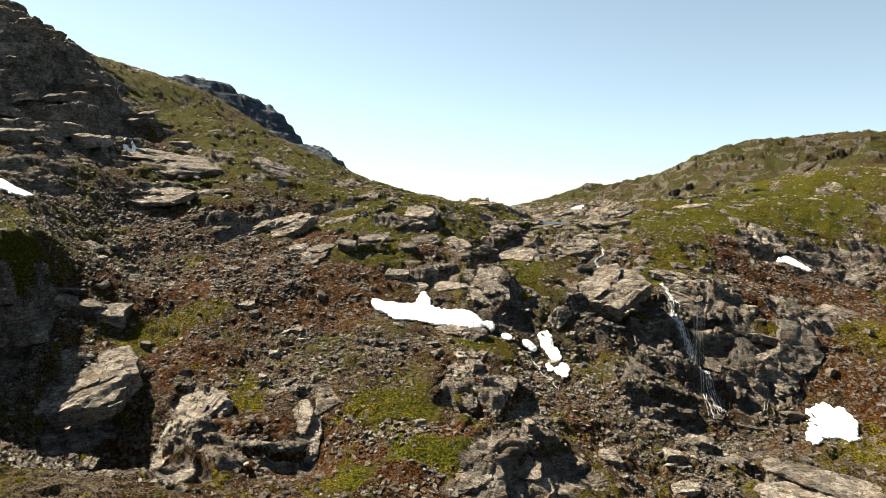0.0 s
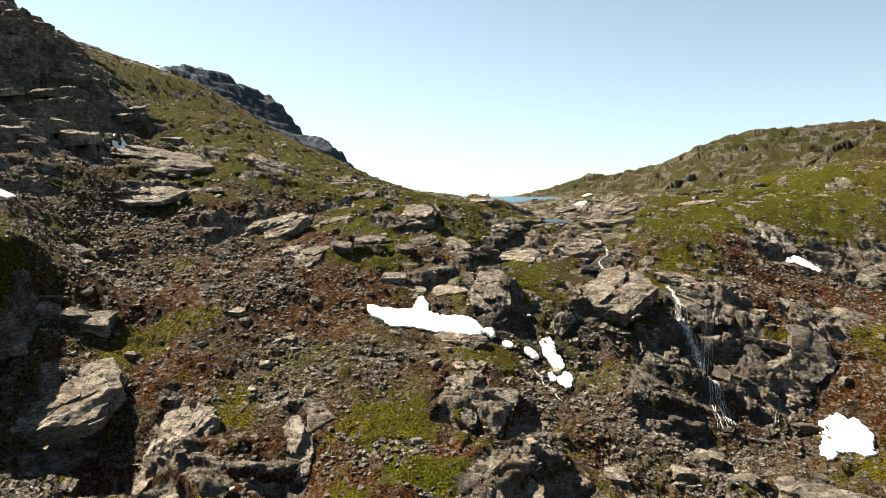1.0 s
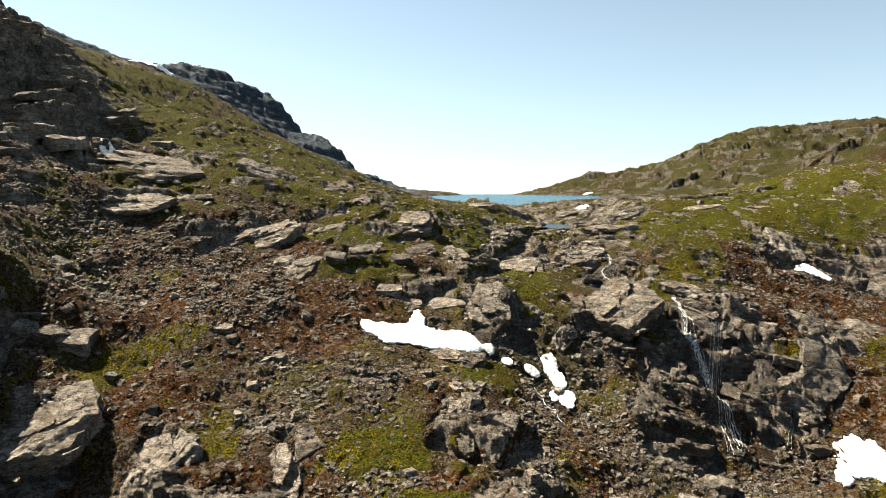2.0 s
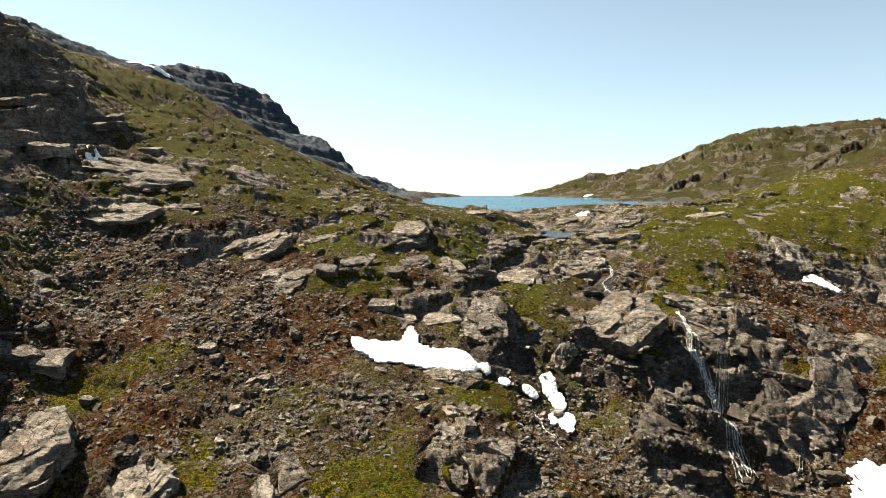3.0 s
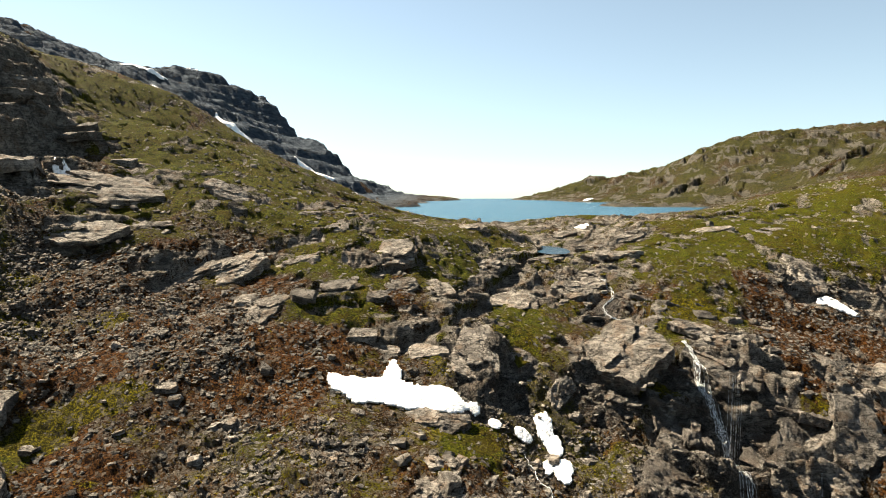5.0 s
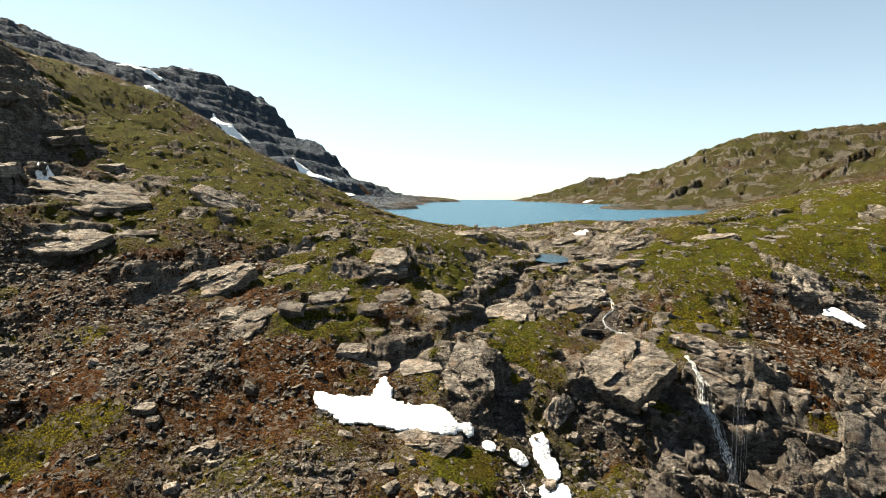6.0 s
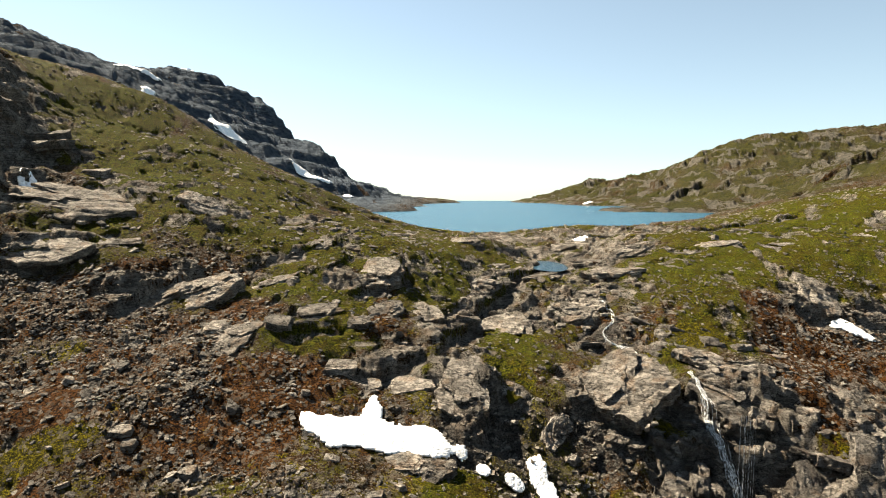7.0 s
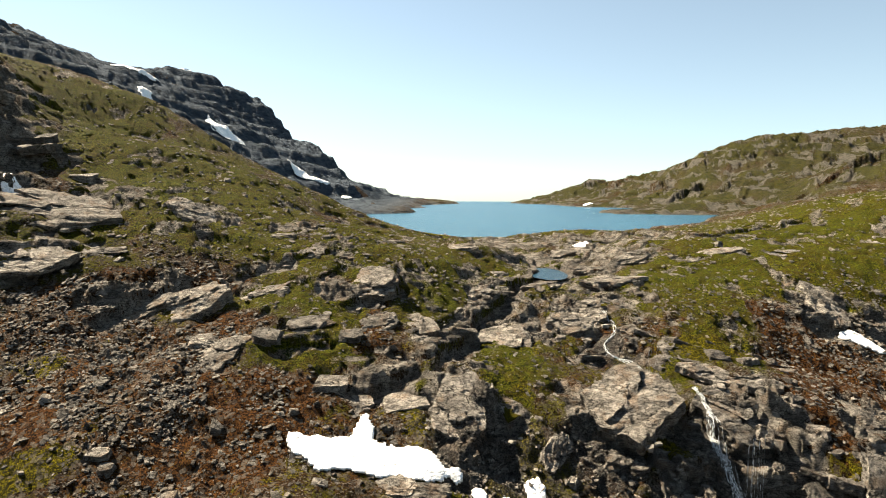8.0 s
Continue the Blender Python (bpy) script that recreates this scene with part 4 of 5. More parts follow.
SNOWFIELDS = [
    [(-10.1, 116.1, 3.0, 1.9, 8), (-6.7, 115.7, 4.2, 2.2, 6), (-3.6, 119.6, 1.2, 2.6, 4), (-0.8, 115.7, 4.3, 2.2, 3), (3.0, 115.3, 3.1, 1.8, 0), (5.7, 114.5, 1.7, 0.9, -1), (8.5, 114.6, 0.9, 0.7, -3)],
    [(17.9, 115.8, 0.7, 0.7, -9), (18.7, 114.7, 1.1, 2.1, -9), (19.7, 112.2, 1.1, 1.8, -10)],
    [(20.2, 107.6, 1.2, 2.6, -11)],
    [(15.3, 112.5, 1.2, 0.9, -7)],
    [(11.3, 112.8, 0.9, 0.7, -5)],
    [(18.1, 107.9, 0.6, 1.5, -9)],
    [(62.2, 103.5, 2.0, 2.1, -31), (63.0, 101.1, 3.3, 4.9, -32), (57.2, 97.3, 1.1, 2.4, -30)],
    [(84.5, 156.2, 2.5, 1.3, -31), (86.1, 155.1, 2.8, 0.9, -32)],
    [(-81.4, 168.0, 1.2, 1.6, 31), (-79.9, 168.0, 2.4, 0.9, 30)],
    [(-81.8, 122.4, 3.1, 3.2, 34)],
    [(44.8, 214.4, 2.1, 1.5, -12)],
    [(-300.9, 685.0, 19.3, 8.2, 25), (-290.9, 690.0, 9.0, 6.2, 24)],
    [(-303.0, 822.2, 6.8, 4.8, 21)],
    [(-205.9, 631.1, 4.5, 10.1, 20), (-195.2, 632.5, 11.2, 11.7, 19), (-185.9, 642.3, 6.8, 4.3, 18)],
    [(-237.4, 570.4, 5.2, 11.0, 24)],
    [(-128.0, 650.0, 11.0, 8.0, 12), (-112.0, 655.0, 8.0, 6.0, 11)],
    [(-84.0, 640.1, 4.9, 3.0, 8)],
    [(153.5, 696.5, 4.8, 4.2, -13)],
]
# ---- outcrops and boulders ----
def slope_at(x, y):
    e = 1.5
    z = base_height(np.array([x, x + e, x]), np.array([y, y, y + e]))
    return (z[1] - z[0]) / e, (z[2] - z[0]) / e


def seated(x, y, turn, follow, sink):
    """The pose of a stone that lies on the slope: follow 1 leans it as far as the slope does."""
    gx, gy = slope_at(x, y)
    up = Vector((-gx * follow, -gy * follow, 1)).normalized()
    lean = Vector((0, 0, 1)).rotation_difference(up).to_matrix().to_4x4()
    return Matrix.Translation((x, y, height(x, y) - sink)) @ lean @ pose(0, 0, 0, 0, 0, turn)


def bedded_rock(level, half, seed, cuts, deep, bumpy, beds, worn=0.0):
    """A stone with flat faces, split along thin beds and across them by joints."""
    rng = np.random.default_rng(seed)
    v, f = chipped(level, rng, cuts, deep, 0.20)
    v = v * (1 - worn) + worn * 1.15 * v / np.linalg.norm(v, axis=1)[:, None]
    v = v * np.array(half) * 0.85
    o = rng.random(2) * 90
    x, y, z = v[:, 0] + o[0], v[:, 1] + o[1], v[:, 2]
    bed = z + 0.10 * x + 0.25 * gnoise(x, y, 4.0, seed)
    k = np.floor(bed / beds)
    shift = hash01(k, k * 0 + 3, seed) - 0.5
    inset = smooth(0.14, 0.0, np.minimum(bed / beds - k, 1 - bed / beds + k))
    out = v / (np.linalg.norm(v / np.array(half), axis=1)[:, None] * np.array(half) + 1e-6)
    flat = out * np.array((1, 1, 0.25))
    v = v + flat * (bumpy * (1.6 * shift - 0.8 * inset))[:, None]
    high, tilt, crack = blocks(x + 0.4 * z, y - 0.3 * z, 2.2 * beds + 0.9, seed + 1)
    v[:, 2] += bumpy * (0.8 * (high - 0.5) + 0.7 * tilt - 0.7 * smooth(0.12, 0.0, crack))
    rough = fbm(x + z, y - z, 1.6, seed + 2, 4, 0.6) + fbm(z * 2 + x, y + x, 0.9, seed + 3, 2)
    v = v + out * (0.10 * bumpy * rough)[:, None]
    return v, f


def sheet_rock(half, seed, n=38, cuts=6, sheets=3, bed=0.5, under=0.12, rough=0.05):
    """A slab of bedrock: straight broken sides in beds, a worn gently domed top from which whole sheets have split off, and open joints."""
    rng = np.random.default_rng(seed)
    s = np.linspace(-1.5, 1.5, n)
    gx, gy = [g.ravel() for g in np.meshgrid(s, s, indexing="ij")]
    m = np.maximum(np.abs(gx), np.abs(gy))
    p = np.stack([gx, gy], -1) / np.maximum(m, 1)[:, None]
    p = p * (1 - 0.18 * np.abs(p[:, :1] * p[:, 1:]))
    down = np.clip((m - 1) / 0.5, 0, 1)
    for _ in range(cuts):
        q = np.array([math.cos(t := rng.uniform(0, 6.2832)), math.sin(t)])
        out = p @ q - rng.uniform(0.52, 0.95)
        p = p - np.maximum(out, 0)[:, None] * q
    a, b, h = half
    o = rng.random(2) * 500
    x, y = p[:, 0] * a, p[:, 1] * b
    edge = np.minimum(a, b)
    x = x + 0.06 * edge * gnoise(x + o[0], y + o[1], 0.5 * edge, seed) + 0.05 * edge * gnoise(x + o[0], y + o[1], 0.2 * edge, seed + 5)
    y = y + 0.06 * edge * gnoise(x + o[1], y + o[0], 0.5 * edge, seed + 1) + 0.05 * edge * gnoise(x + o[1], y + o[0], 0.2 * edge, seed + 7)
    r2 = (p * p).sum(1)
    z = h * (1 - 0.14 * r2 - 0.10 * smooth(0.85, 1.0, m) + 0.22 * gnoise(x + o[0], y + o[1], 0.7 * a, seed + 2))
    for _ in range(sheets):
        t = rng.normal(-1.57, 0.9)
        line = p @ np.array([math.cos(t), math.sin(t)]) - rng.uniform(-0.35, 0.8) + 0.16 * gnoise(x + o[1], y + o[0], 0.5 * edge, seed + 3)
        z = z - bed * rng.uniform(0.25, 0.8) * smooth(0.0, 0.04, line)
    t = rng.uniform(0, 3.1416)
    for k in range(4):
        c = t + (k % 2) * 1.3
        line = p @ np.array([math.cos(c), math.sin(c)]) - rng.uniform(-0.7, 0.7) + 0.08 * gnoise(x + o[0], y + o[1], 0.6 * edge, seed + 4)
        z = z - 0.5 * bed * np.exp(-(line / 0.035) ** 2)
    high, tilt, crack = blocks(x * 0.7 + o[0], y + o[1], 0.55 + 0.16 * edge, seed + 8)
    z = z + rough * fbm(x + o[0], y + o[1], 1.2, seed + 6, 3, 0.6) + bed * (0.45 * (high - 0.5) + 0.4 * tilt - 0.35 * smooth(0.12, 0.0, crack))
    z = z * (1 - down) - 1.3 * h * down
    k = np.floor((z + 0.08 * x) / bed)
    f = (z + 0.08 * x) / bed - k
    cell = hash01(np.floor((x - y) / (2.2 * bed + 0.5) + 9 * hash01(k, k * 0 + 3, seed)), k, seed + 11)
    push = (0.5 * bed * (hash01(k, k * 0 + 7, seed) - 0.5) + 0.7 * bed * (cell - 0.5) - 0.3 * bed * smooth(0.2, 0.0, np.minimum(f, 1 - f)) - under * h * down) * smooth(0.0, 0.1, down)
    out = p / (np.sqrt(r2)[:, None] + 1e-6)
    x, y = x + out[:, 0] * push, y + out[:, 1] * push
    return np.stack([x, y, z], -1), grid_faces(n, n)[:, ::-1]


def build_stone(name, label, category, row, seed, level, cuts, deep, bumpy, depth, tall, follow, sink, group="", worn=0.1):
    x, y, half_width, half_height, turn = row
    half = (half_width, max(half_width * depth, half_height * 0.9), max(half_height * tall, 0.35))
    v, f = bedded_rock(level, half, seed, cuts, deep, bumpy * min(half_width, 4.0) ** 0.6, 0.28 + 0.12 * half_height, worn)
    ob = mesh_object(name, v, f, ROCK, None, True, 22)
    ob.matrix_world = seated(x, y, turn, follow, half[2] * sink)
    return tagged(ob, label, category, group)


def build_outcrop(row, seed):
    """Bedrock that breaks through the slope: a thick body, thinner sheets that have split off and lie on it, broken blocks at its foot."""
    x, y, half_width, half_height, turn, roll, follow = row
    rng = np.random.default_rng(seed)
    a = half_width * 1.1
    b = min(max(1.7 * half_height, 0.4 * a), 2.0 * a)
    h = min(max(0.40 * half_height, 0.45), 1.5)
    bed = 0.16 + 0.06 * half_height
    wet = 36 < x < 60 and 95 < y < 123
    stone = WET_ROCK if wet else ROCK
    v, f = sheet_rock((a, b, h), seed, 64 if half_width > 5 else 46 if half_width > 2.5 else 30, 8, 5, bed)
    if y > 172:
        name, label, category = "rock_slab", "long low slab of bare grey rock near the lake", "rock slab"
    elif wet:
        name, label, category = "rock_outcrop", "dark wet slab of layered gneiss beside the waterfall", "rock outcrop"
    elif half_width > 5:
        name, label, category = "rock_outcrop", "broad pale whaleback of smooth gneiss with open joints", "rock outcrop"
    else:
        name, label, category = "rock_outcrop", "pale angular gneiss outcrop breaking through turf and heath", "rock outcrop"
    ob = mesh_object(name, v, f, stone, None, True, 34)
    ob.matrix_world = seated(x, y, turn, follow, h * 0.62) @ pose(0, 0, 0, 0, roll, 0)
    for k in range(2 if half_width > 3.5 else 1):
        w, q = sheet_rock((a * rng.uniform(0.45, 0.7), b * rng.uniform(0.4, 0.65), 0.45 * bed + 0.06 * h), seed + 70 + k, 30, 8, 3, 0.6 * bed)
        sheet = mesh_object("split_sheet", w, q, stone, ob, True, 34)
        sheet.matrix_basis = pose(rng.uniform(-0.35, 0.35) * a, rng.uniform(0.05, 0.4) * b, h * 0.85, rng.normal(0, 3), rng.normal(0, 4), rng.normal(0, 14))
    for k in range(int(np.clip(half_width * 0.6, 1, 4))):
        size = rng.uniform(0.3, 0.75) * min(1.0, half_width * 0.3)
        w, q = bedded_rock(6, (size * rng.uniform(1, 1.7), size, size * rng.uniform(0.5, 0.9)), seed + 40 + k, 5, 0.85, 0.05, 0.3)
        block = mesh_object("broken_block", w, q, stone, ob, True, 22)
        block.matrix_basis = pose(rng.uniform(-0.8, 0.8) * a, -b * rng.uniform(0.85, 1.05), -0.35 * h, rng.normal(0, 12), rng.normal(0, 12), rng.uniform(0, 180))
    if seed % 3 == 2 and (y > 142 or half_width < 3):
        creep(ob, v, f, a, seed)
    return tagged(ob, label, category, "slabs on the lip" if y > 172 else "outcrops")


def creep(ob, v, f, size, seed):
    """Turf that has crept over the flat top of an outcrop."""
    a, b, c, d = (v[f[:, k]] for k in range(4))
    n = np.cross(c - a, d - b)
    n = n / (np.linalg.norm(n, axis=1)[:, None] + 1e-9)
    mid = (a + b + c + d) / 4
    green = gnoise(mid[:, 0], mid[:, 1], 0.9 * size + 0.5, seed) + 0.15 * gnoise(mid[:, 0], mid[:, 1], 0.8, seed + 1)
    pick = f[(n[:, 2] > 0.55) & (green > 0.10) & (mid[:, 2] > 0)]
    # keep the largest patch that hangs together
    label = np.arange(len(v))
    for _ in range(60):
        low = label[pick].min(1) if len(pick) else label[:0]
        for k in range(4):
            np.minimum.at(label, pick[:, k], low)
    if len(pick):
        names, counts = np.unique(label[pick[:, 0]], return_counts=True)
        pick = pick[label[pick[:, 0]] == names[counts.argmax()]]
    if len(pick) > 12:
        used = np.unique(pick)
        back = np.zeros(len(v), int)
        back[used] = np.arange(len(used))
        turf = mesh_object("turf", v[used] + (0, 0, 0.07), back[pick], TURF, ob, True)
        rim = turf.modifiers.new("thickness", "SOLIDIFY")
        rim.thickness, rim.offset = 0.12, -1
        tagged(turf, "patch of short yellow-green turf")


for k, row in enumerate(BLOCKS):
    build_stone("boulder", "angular grey boulder with a sunlit flat top", "boulder", row, 100 + k, 10, 7, 0.82, 0.08, 0.9, 0.9, 0.5, 0.3, "boulders in the bowl")
for k, row in enumerate(BLOCKS2):
    build_stone("boulder", "dark weathered boulder bedded in brown heath", "boulder", row, 200 + k, 10, 9, 0.78, 0.10, 0.8, 0.85, 0.6, 0.4, "boulders in the bowl")
for k, row in enumerate(OUTCROPS):
    build_outcrop(row, 300 + k)


# loose boulders, each one its own thing
BOULDERS = []
for k in range(8):
    v, f = bedded_rock(6, (1.0, 0.8, 0.62), 900 + k, 6, 0.84, 0.06, 0.35, 0.1)
    ob = mesh_object("boulder", v, f, ROCK)
    BOULDERS.append(tagged(ob, "single grey boulder lying loose on the slope", "boulder", "loose boulders on the slope"))
rng = np.random.default_rng(77)
xs, ys, luck = rng.uniform(-85, 100, 1500), rng.uniform(72, 200, 1500), rng.random(1500)
there = land(xs, ys)
good = np.nonzero((np.abs(xs - 5) < 0.7 * ys) & (luck < 0.25 + 0.6 * there[5]))[0][:230]
for placed, k in enumerate(good):
    size = 0.42 + 0.75 * rng.random() ** 2.4
    m = pose(xs[k], ys[k], there[0][k] + 0.15 * size, rng.normal(12, 10), rng.normal(0, 12), rng.uniform(0, 360))
    ob = BOULDERS[placed] if placed < 8 else copy_thing(BOULDERS[placed % 8], m)
    ob.matrix_world = m @ Matrix.Diagonal((size, size * rng.uniform(0.8, 1.1), size * rng.uniform(0.7, 1.1), 1))


# ---- stepped cliffs ----
LEDGES = []
for k in range(12):
    v, f = sheet_rock((1.0, 0.75, 0.5), 700 + k, 19, 8, 4, 0.22, 0.1, 0.04)
    LEDGES.append(mesh_object("ledge", v, f, WET_ROCK, None, True, 32).data)
DRY_LEDGES = []
for k in range(8):
    v, f = sheet_rock((1.0, 0.75, 0.5), 740 + k, 19, 8, 4, 0.22, 0.1, 0.04)
    DRY_LEDGES.append(mesh_object("ledge", v, f, ROCK, None, True, 32).data)
for ob in [o for o in scene.objects if o.name.startswith("ledge")]:
    bpy.data.objects.remove(ob)


def build_cliff(label, shapes, seed, xs, zs, ys, length, thick, dip, skip, keep_off=()):
    """Courses of slabs, one above another, stepping back up the slope; dip: metres that the beds fall for each metre east."""
    rng = np.random.default_rng(seed)
    foot = new("cliff", None)
    foot.location = (sum(xs) / 2, ys[0], zs[0])
    probe = np.arange(ys[0], ys[1], 0.5)
    level = zs[0]
    while level < zs[1]:
        x = xs[0] + rng.random() * length
        while x < xs[1]:
            long = length * rng.uniform(0.35, 1.3)
            z = level - dip * (x - xs[0]) + rng.normal(0, 0.15 * thick)
            line = base_height(np.full_like(probe, x), probe)
            hit = np.argmax(line > z)
            clear = all(along(np.array([x]), np.array([probe[hit]]), water)[0][0] > 0.5 * long + 1.0 for water in keep_off)
            if hit > 0 and rng.random() > skip and clear:
                gx, gy = slope_at(x, probe[hit])
                yaw = math.degrees(math.atan2(-gx, gy)) if abs(gy) > 0.2 or abs(gx) > 0.2 else 0
                part = new("ledge", shapes[int(rng.integers(len(shapes)))])
                part.parent = foot
                t = thick * rng.uniform(0.5, 1.5)
                deep = max(1.8 * t, 0.5 * long)
                part.matrix_basis = Matrix.Translation(Vector((x, probe[hit] + 0.75 * deep - rng.uniform(0.2, 1.0) * t, z)) - foot.location) @ pose(0, 0, 0, rng.normal(-6, 8), math.degrees(math.atan(dip)) + rng.normal(0, 6), np.clip(yaw, -60, 60) * 0.7 + rng.normal(0, 16)) @ Matrix.Diagonal((long * 0.66, deep, t, 1))
            x += long * rng.uniform(0.7, 1.1)
        level += thick * rng.uniform(0.8, 1.35)
    return tagged(foot, label, "cliff")


build_cliff("dark wet stepped cliff of tilted slabs beside the waterfall", LEDGES, 31, (29, 66), (9, 33), (95, 150), 4.2, 1.3, 0.22, 0.5, (FALL, FALL_SIDE, LOWER, LOWER_SPLIT, EAST_FALL))


build_cliff("dark layered cliff of broken slabs above the rubble", DRY_LEDGES, 32, (-128, -84), (50, 94), (135, 235), 13.0, 2.8, -0.06, 0.2)
build_cliff("shaded rock wall of split slabs under a green shelf", DRY_LEDGES, 33, (-70, -60), (14, 29), (74, 106), 5.0, 1.8, 0.05, 0.3)


# ---- snow left from winter ----
def build_snow(k, table):
    """A patch that thins out towards its ragged edge; its top evens out the stones below."""
    t = np.array(table)
    reach = t[:, 2:4].max(1) * 1.6 + 0.5
    x0, x1, y0, y1 = (t[:, 0] - reach).min(), (t[:, 0] + reach).max(), (t[:, 1] - reach).min(), (t[:, 1] + reach).max()
    n = 90
    gx, gy = np.meshgrid(np.linspace(x0, x1, n), np.linspace(y0, y1, n), indexing="ij")
    x, y = gx.ravel(), gy.ravel()
    size = max(x1 - x0, y1 - y0)
    depth = np.zeros_like(x)
    wobble = min(1.0, 0.35 + size / 30) * (0.24 * gnoise(x, y, size / 8, 81) + 0.18 * gnoise(x, y, size / 18, 82)) + 0.06 * gnoise(x, y, size / 26, 83) + 0.04 * gnoise(x, y, size / 50, 84)
    for px, py, a, b, turn in table:
        c, s = math.cos(radians(turn)), math.sin(radians(turn))
        u, v = ((x - px) * c + (y - py) * s) / a, (-(x - px) * s + (y - py) * c) / b
        depth = depth + (u * u + v * v + 0.01) ** -2.2
    depth = 1.16 - depth ** (-1 / 4.4) + wobble
    z = land(x, y)[0].reshape(n, n)
    step = max(1, int(round(0.8 / (size / n))))
    far = y0 > 300
    bare = z
    step = 4 if far else step
    for _ in range(4 if far else 2):
        pad = np.pad(z, step, mode="edge")
        z = sum(pad[i:i + n, j:j + n] for i in range(0, 2 * step + 1, step) for j in range(0, 2 * step + 1, step)) / 9
    keep = depth > 0.12
    level = (np.maximum(z, bare - 0.5) if far else z).ravel()
    thick = min(2.0, 0.10 * size) + 0.02 * size if far else min(0.32, 0.06 * size)
    top = level + thick * np.sqrt(np.clip(depth, 0, 0.6)) - (0.15 if far else 0.3) * thick
    faces = grid_faces(n, n)
    faces = faces[keep[faces].all(1)]
    used = np.unique(faces)
    new_index = np.zeros(n * n, int)
    new_index[used] = np.arange(len(used))
    ob = mesh_object("snow_patch", np.stack([x, y, top], -1)[used], new_index[faces], SNOW, None, True)
    skin = ob.modifiers.new("thickness", "SOLIDIFY")
    skin.thickness, skin.offset = 0.3, -1
    return tagged(ob, "melting white summer snow patch lying in a hollow" if y0 < 300 else "white snow field on the far dark mountain", "snow patch", "snow patches")


for k, table in enumerate(SNOWFIELDS):
    build_snow(k, table)


# ---- water ----
bpy.context.view_layer.update()
BUILT = bpy.context.evaluated_depsgraph_get()


def ribbon(name, line, width, material, parent, seed, lift, wild=0.25):
    """Running water: a ragged band along a line, rounded across, laid a little off the rock."""
    rng = np.random.default_rng(seed)
    p = np.array(line, float)
    n = 14 * (len(p) - 1)
    t = np.linspace(0, len(p) - 1, n)
    q = np.stack([np.interp(t, np.arange(len(p)), p[:, a]) for a in range(3)], -1)
    q[:, 0] += wild * gnoise(t * 3.1, t * 0 + seed, 1.0, seed) + 0.12 * wild * gnoise(t * 9, t * 0 + seed, 1.0, seed + 1)
    q[:, 1] += wild * gnoise(t * 2.7, t * 0 + 5 + seed, 1.0, seed + 2)
    for k in range(n):
        hit, place, *_ = scene.ray_cast(BUILT, Vector((q[k, 0], q[k, 1], 90)), Vector((0, 0, -1)))
        q[k, 2] = place.z + lift if hit else p[0, 2]
    q[:, 1] -= 0.6 * lift
    q[:, 2] = np.maximum(q[:, 2], np.maximum(np.roll(q[:, 2], 1), np.roll(q[:, 2], -1)) - 0.6) + 0.02 * rng.random(n)
    w = width * (0.55 + 0.45 * gnoise(t * 4, t * 0 + 9, 1.0, seed + 3) + 0.35 * rng.random(n)) * np.clip(np.minimum(t, t[-1] - t) * 3 + 0.25, 0, 1)
    ahead = np.gradient(q[:, :2], axis=0)
    side = np.stack([-ahead[:, 1], ahead[:, 0]], -1) / (np.linalg.norm(ahead, axis=1)[:, None] + 1e-6)
    side = 0.5 * side + np.array([0.5, 0.0]) * np.sign(side[:, :1] + 1e-6)
    rows = []
    for k, drop in ((-1, 0.14), (-0.45, 0.02), (0.1, 0), (0.6, 0.03), (1, 0.14)):
        r = q.copy()
        r[:, :2] += side * (w * k)[:, None]
        r[:, 2] -= drop
        rows.append(r)
    v = np.stack(rows, 1).reshape(-1, 3)
    if parent:
        v = v - np.array(parent.location)
    return mesh_object(name, v, grid_faces(n, 5), material, parent, True)


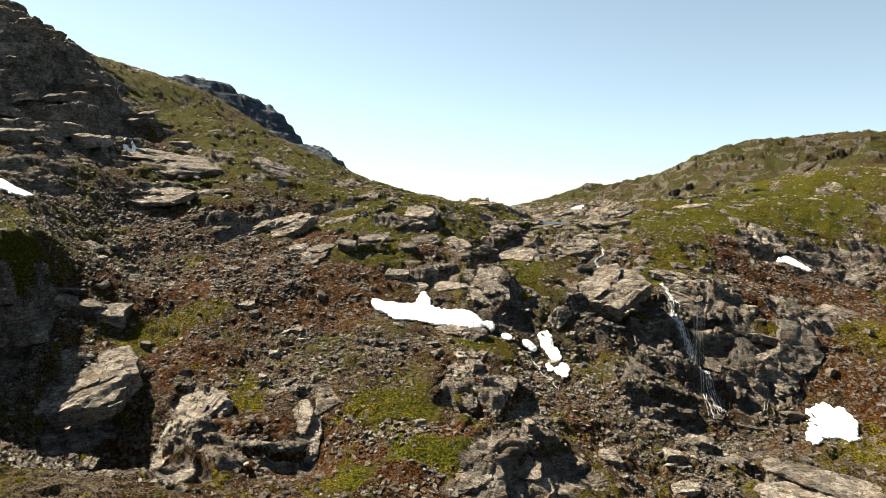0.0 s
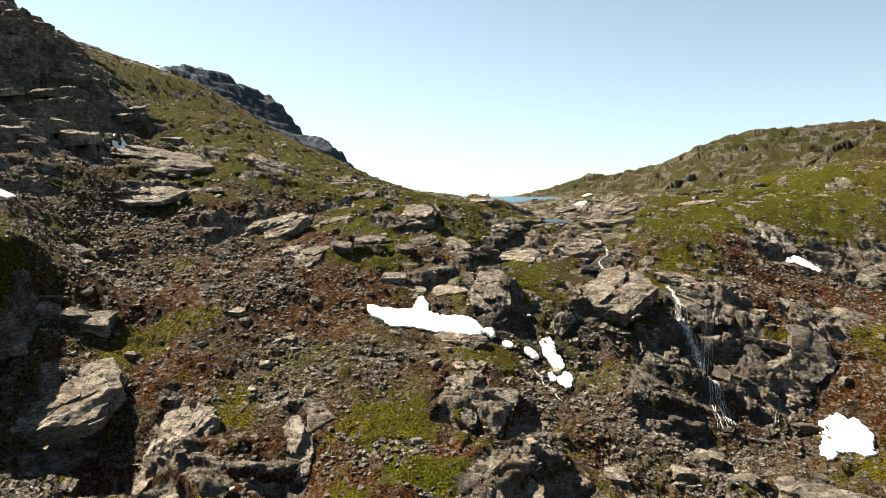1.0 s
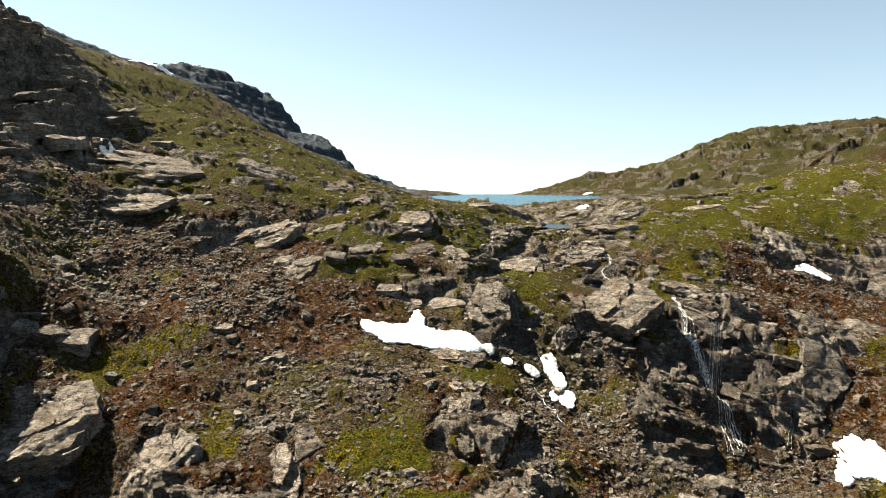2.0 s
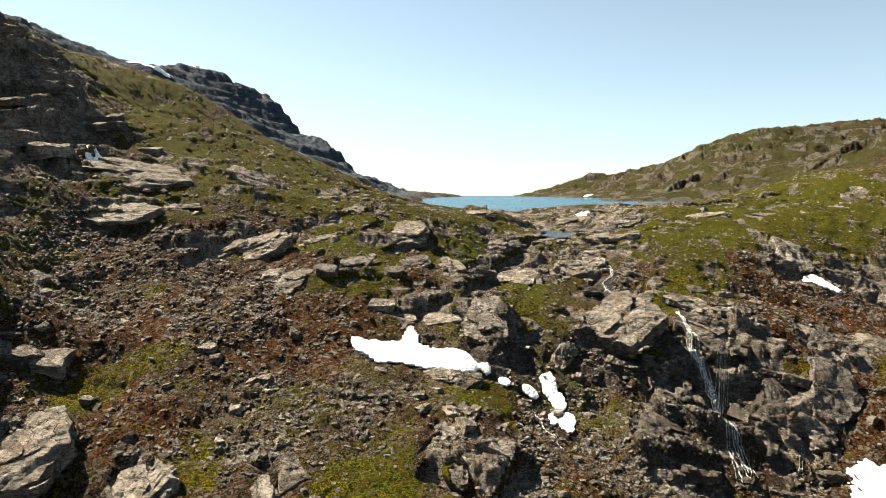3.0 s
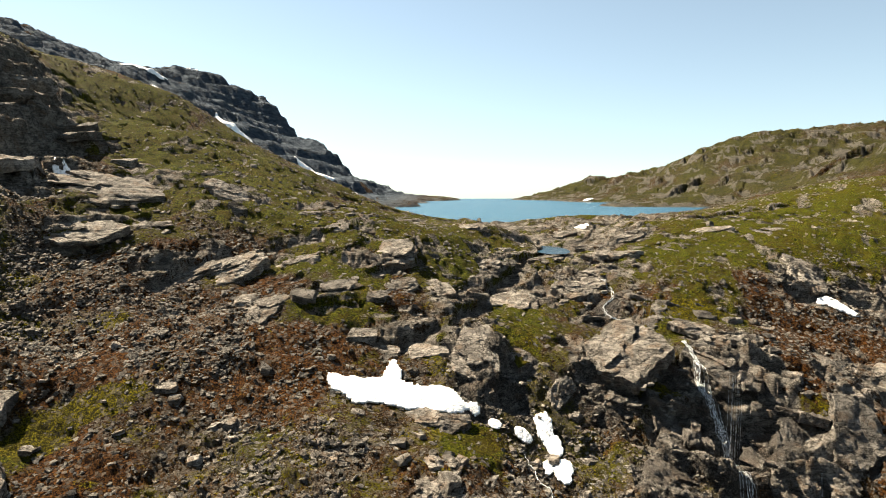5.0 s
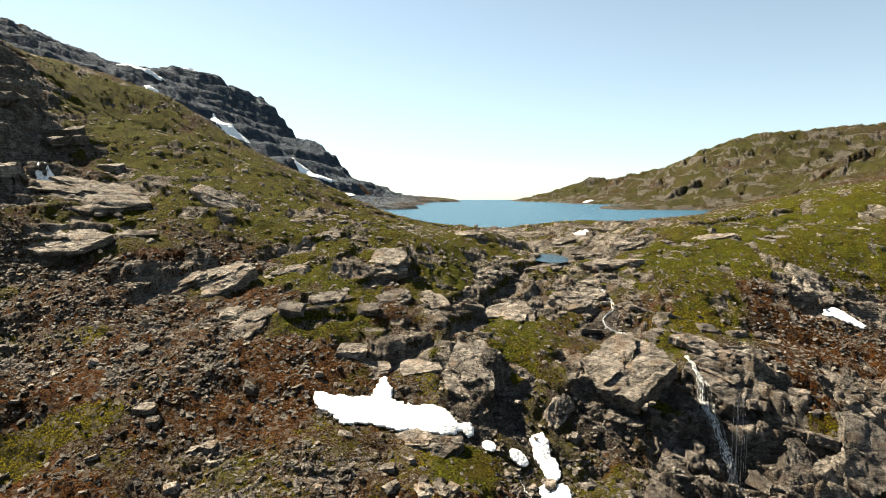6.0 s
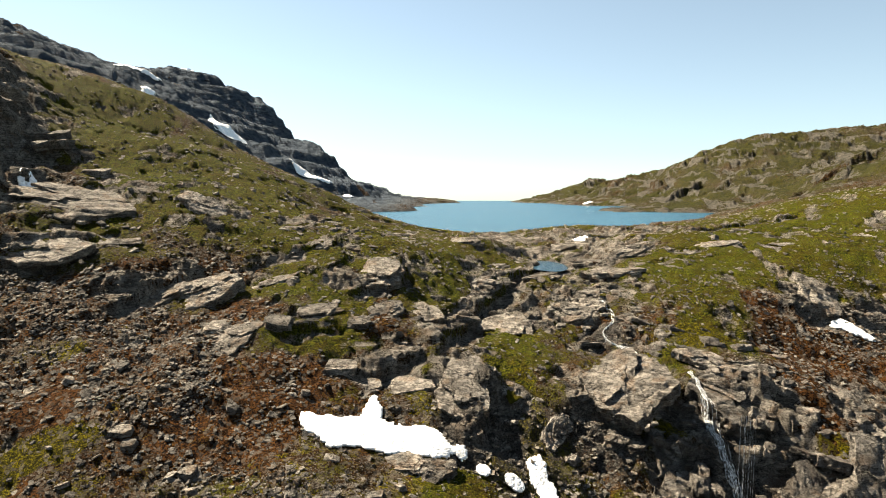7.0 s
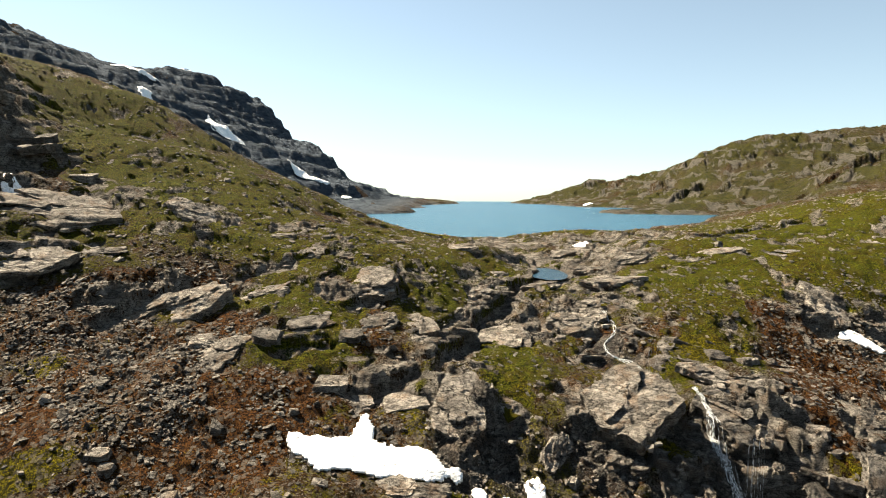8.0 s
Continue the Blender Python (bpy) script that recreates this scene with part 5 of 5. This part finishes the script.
falls = new("waterfall", None)
falls.location = FALL[-1]
def spread(line, top, foot):
    """The same line, drawn aside by so many metres at its top and at its foot."""
    n = len(line) - 1
    return [(x + top + (foot - top) * k / n, y, z) for k, (x, y, z) in enumerate(line)]


strands = [(spread(FALL, a, b), w, 0.5) for a, b, w in ((0, 0, 0.22), (0.15, 0.35, 0.16), (-0.2, -0.35, 0.12), (0.05, 0.8, 0.12), (0.1, -0.6, 0.10), (-0.1, 1.2, 0.10), (0.3, 0.1, 0.12), (0.1, 0.6, 0.08))]
strands += [(FALL_SIDE, 0.09, 0.4), (spread(FALL_SIDE, 0.3, 0.5), 0.06, 0.4), (EAST_FALL, 0.06, 0.3), (spread(EAST_FALL, 0.2, 0.6), 0.04, 0.3)]
strands += [(spread(LOWER[:4], 0.1 * b, b), w, 0.45) for b, w in ((-0.5, 0.10), (0.1, 0.13), (0.9, 0.09))]
strands += [(spread(LOWER_SPLIT[:4], 0.1 * b, b), w, 0.45) for b, w in ((-0.4, 0.09), (0.3, 0.12), (1.5, 0.08))]
for k, (line, width, wild) in enumerate(strands):
    ribbon("strand", line, width, FOAM, falls, 60 + k, 0.15, 0.6 * wild)
tagged(falls, "thin white waterfall in strands over dark rock steps", "waterfall")
for k, (line, width) in enumerate(((RUN[3:], 0.13), (spread(RUN[3:], 0.3, -0.5), 0.10), (spread(RUN[4:], -0.4, 0.6), 0.09))):
    tagged(ribbon("stream", line, width, FOAM, None, 80 + k, 0.12, 0.5), "narrow mountain stream running between bare rocks", "stream", kind="structure")
tagged(ribbon("stream", GULLY[3:], 0.09, FOAM, None, 90, 0.3, 0.4), "thin trickle of meltwater in a dark gully", "stream", kind="structure")
edge = [(math.cos(a) * 4.5 + 30.5, math.sin(a) * 11 + 184, POOL_LEVEL) for a in np.linspace(0, 2 * math.pi, 40, endpoint=False)]
pool_mesh = bpy.data.meshes.new("pond")
pool_mesh.from_pydata(edge, [], [list(range(40))])
pool_mesh.materials.append(POOL)
tagged(new("pond", pool_mesh), "small still pool among bare rock slabs", "pond", kind="structure")
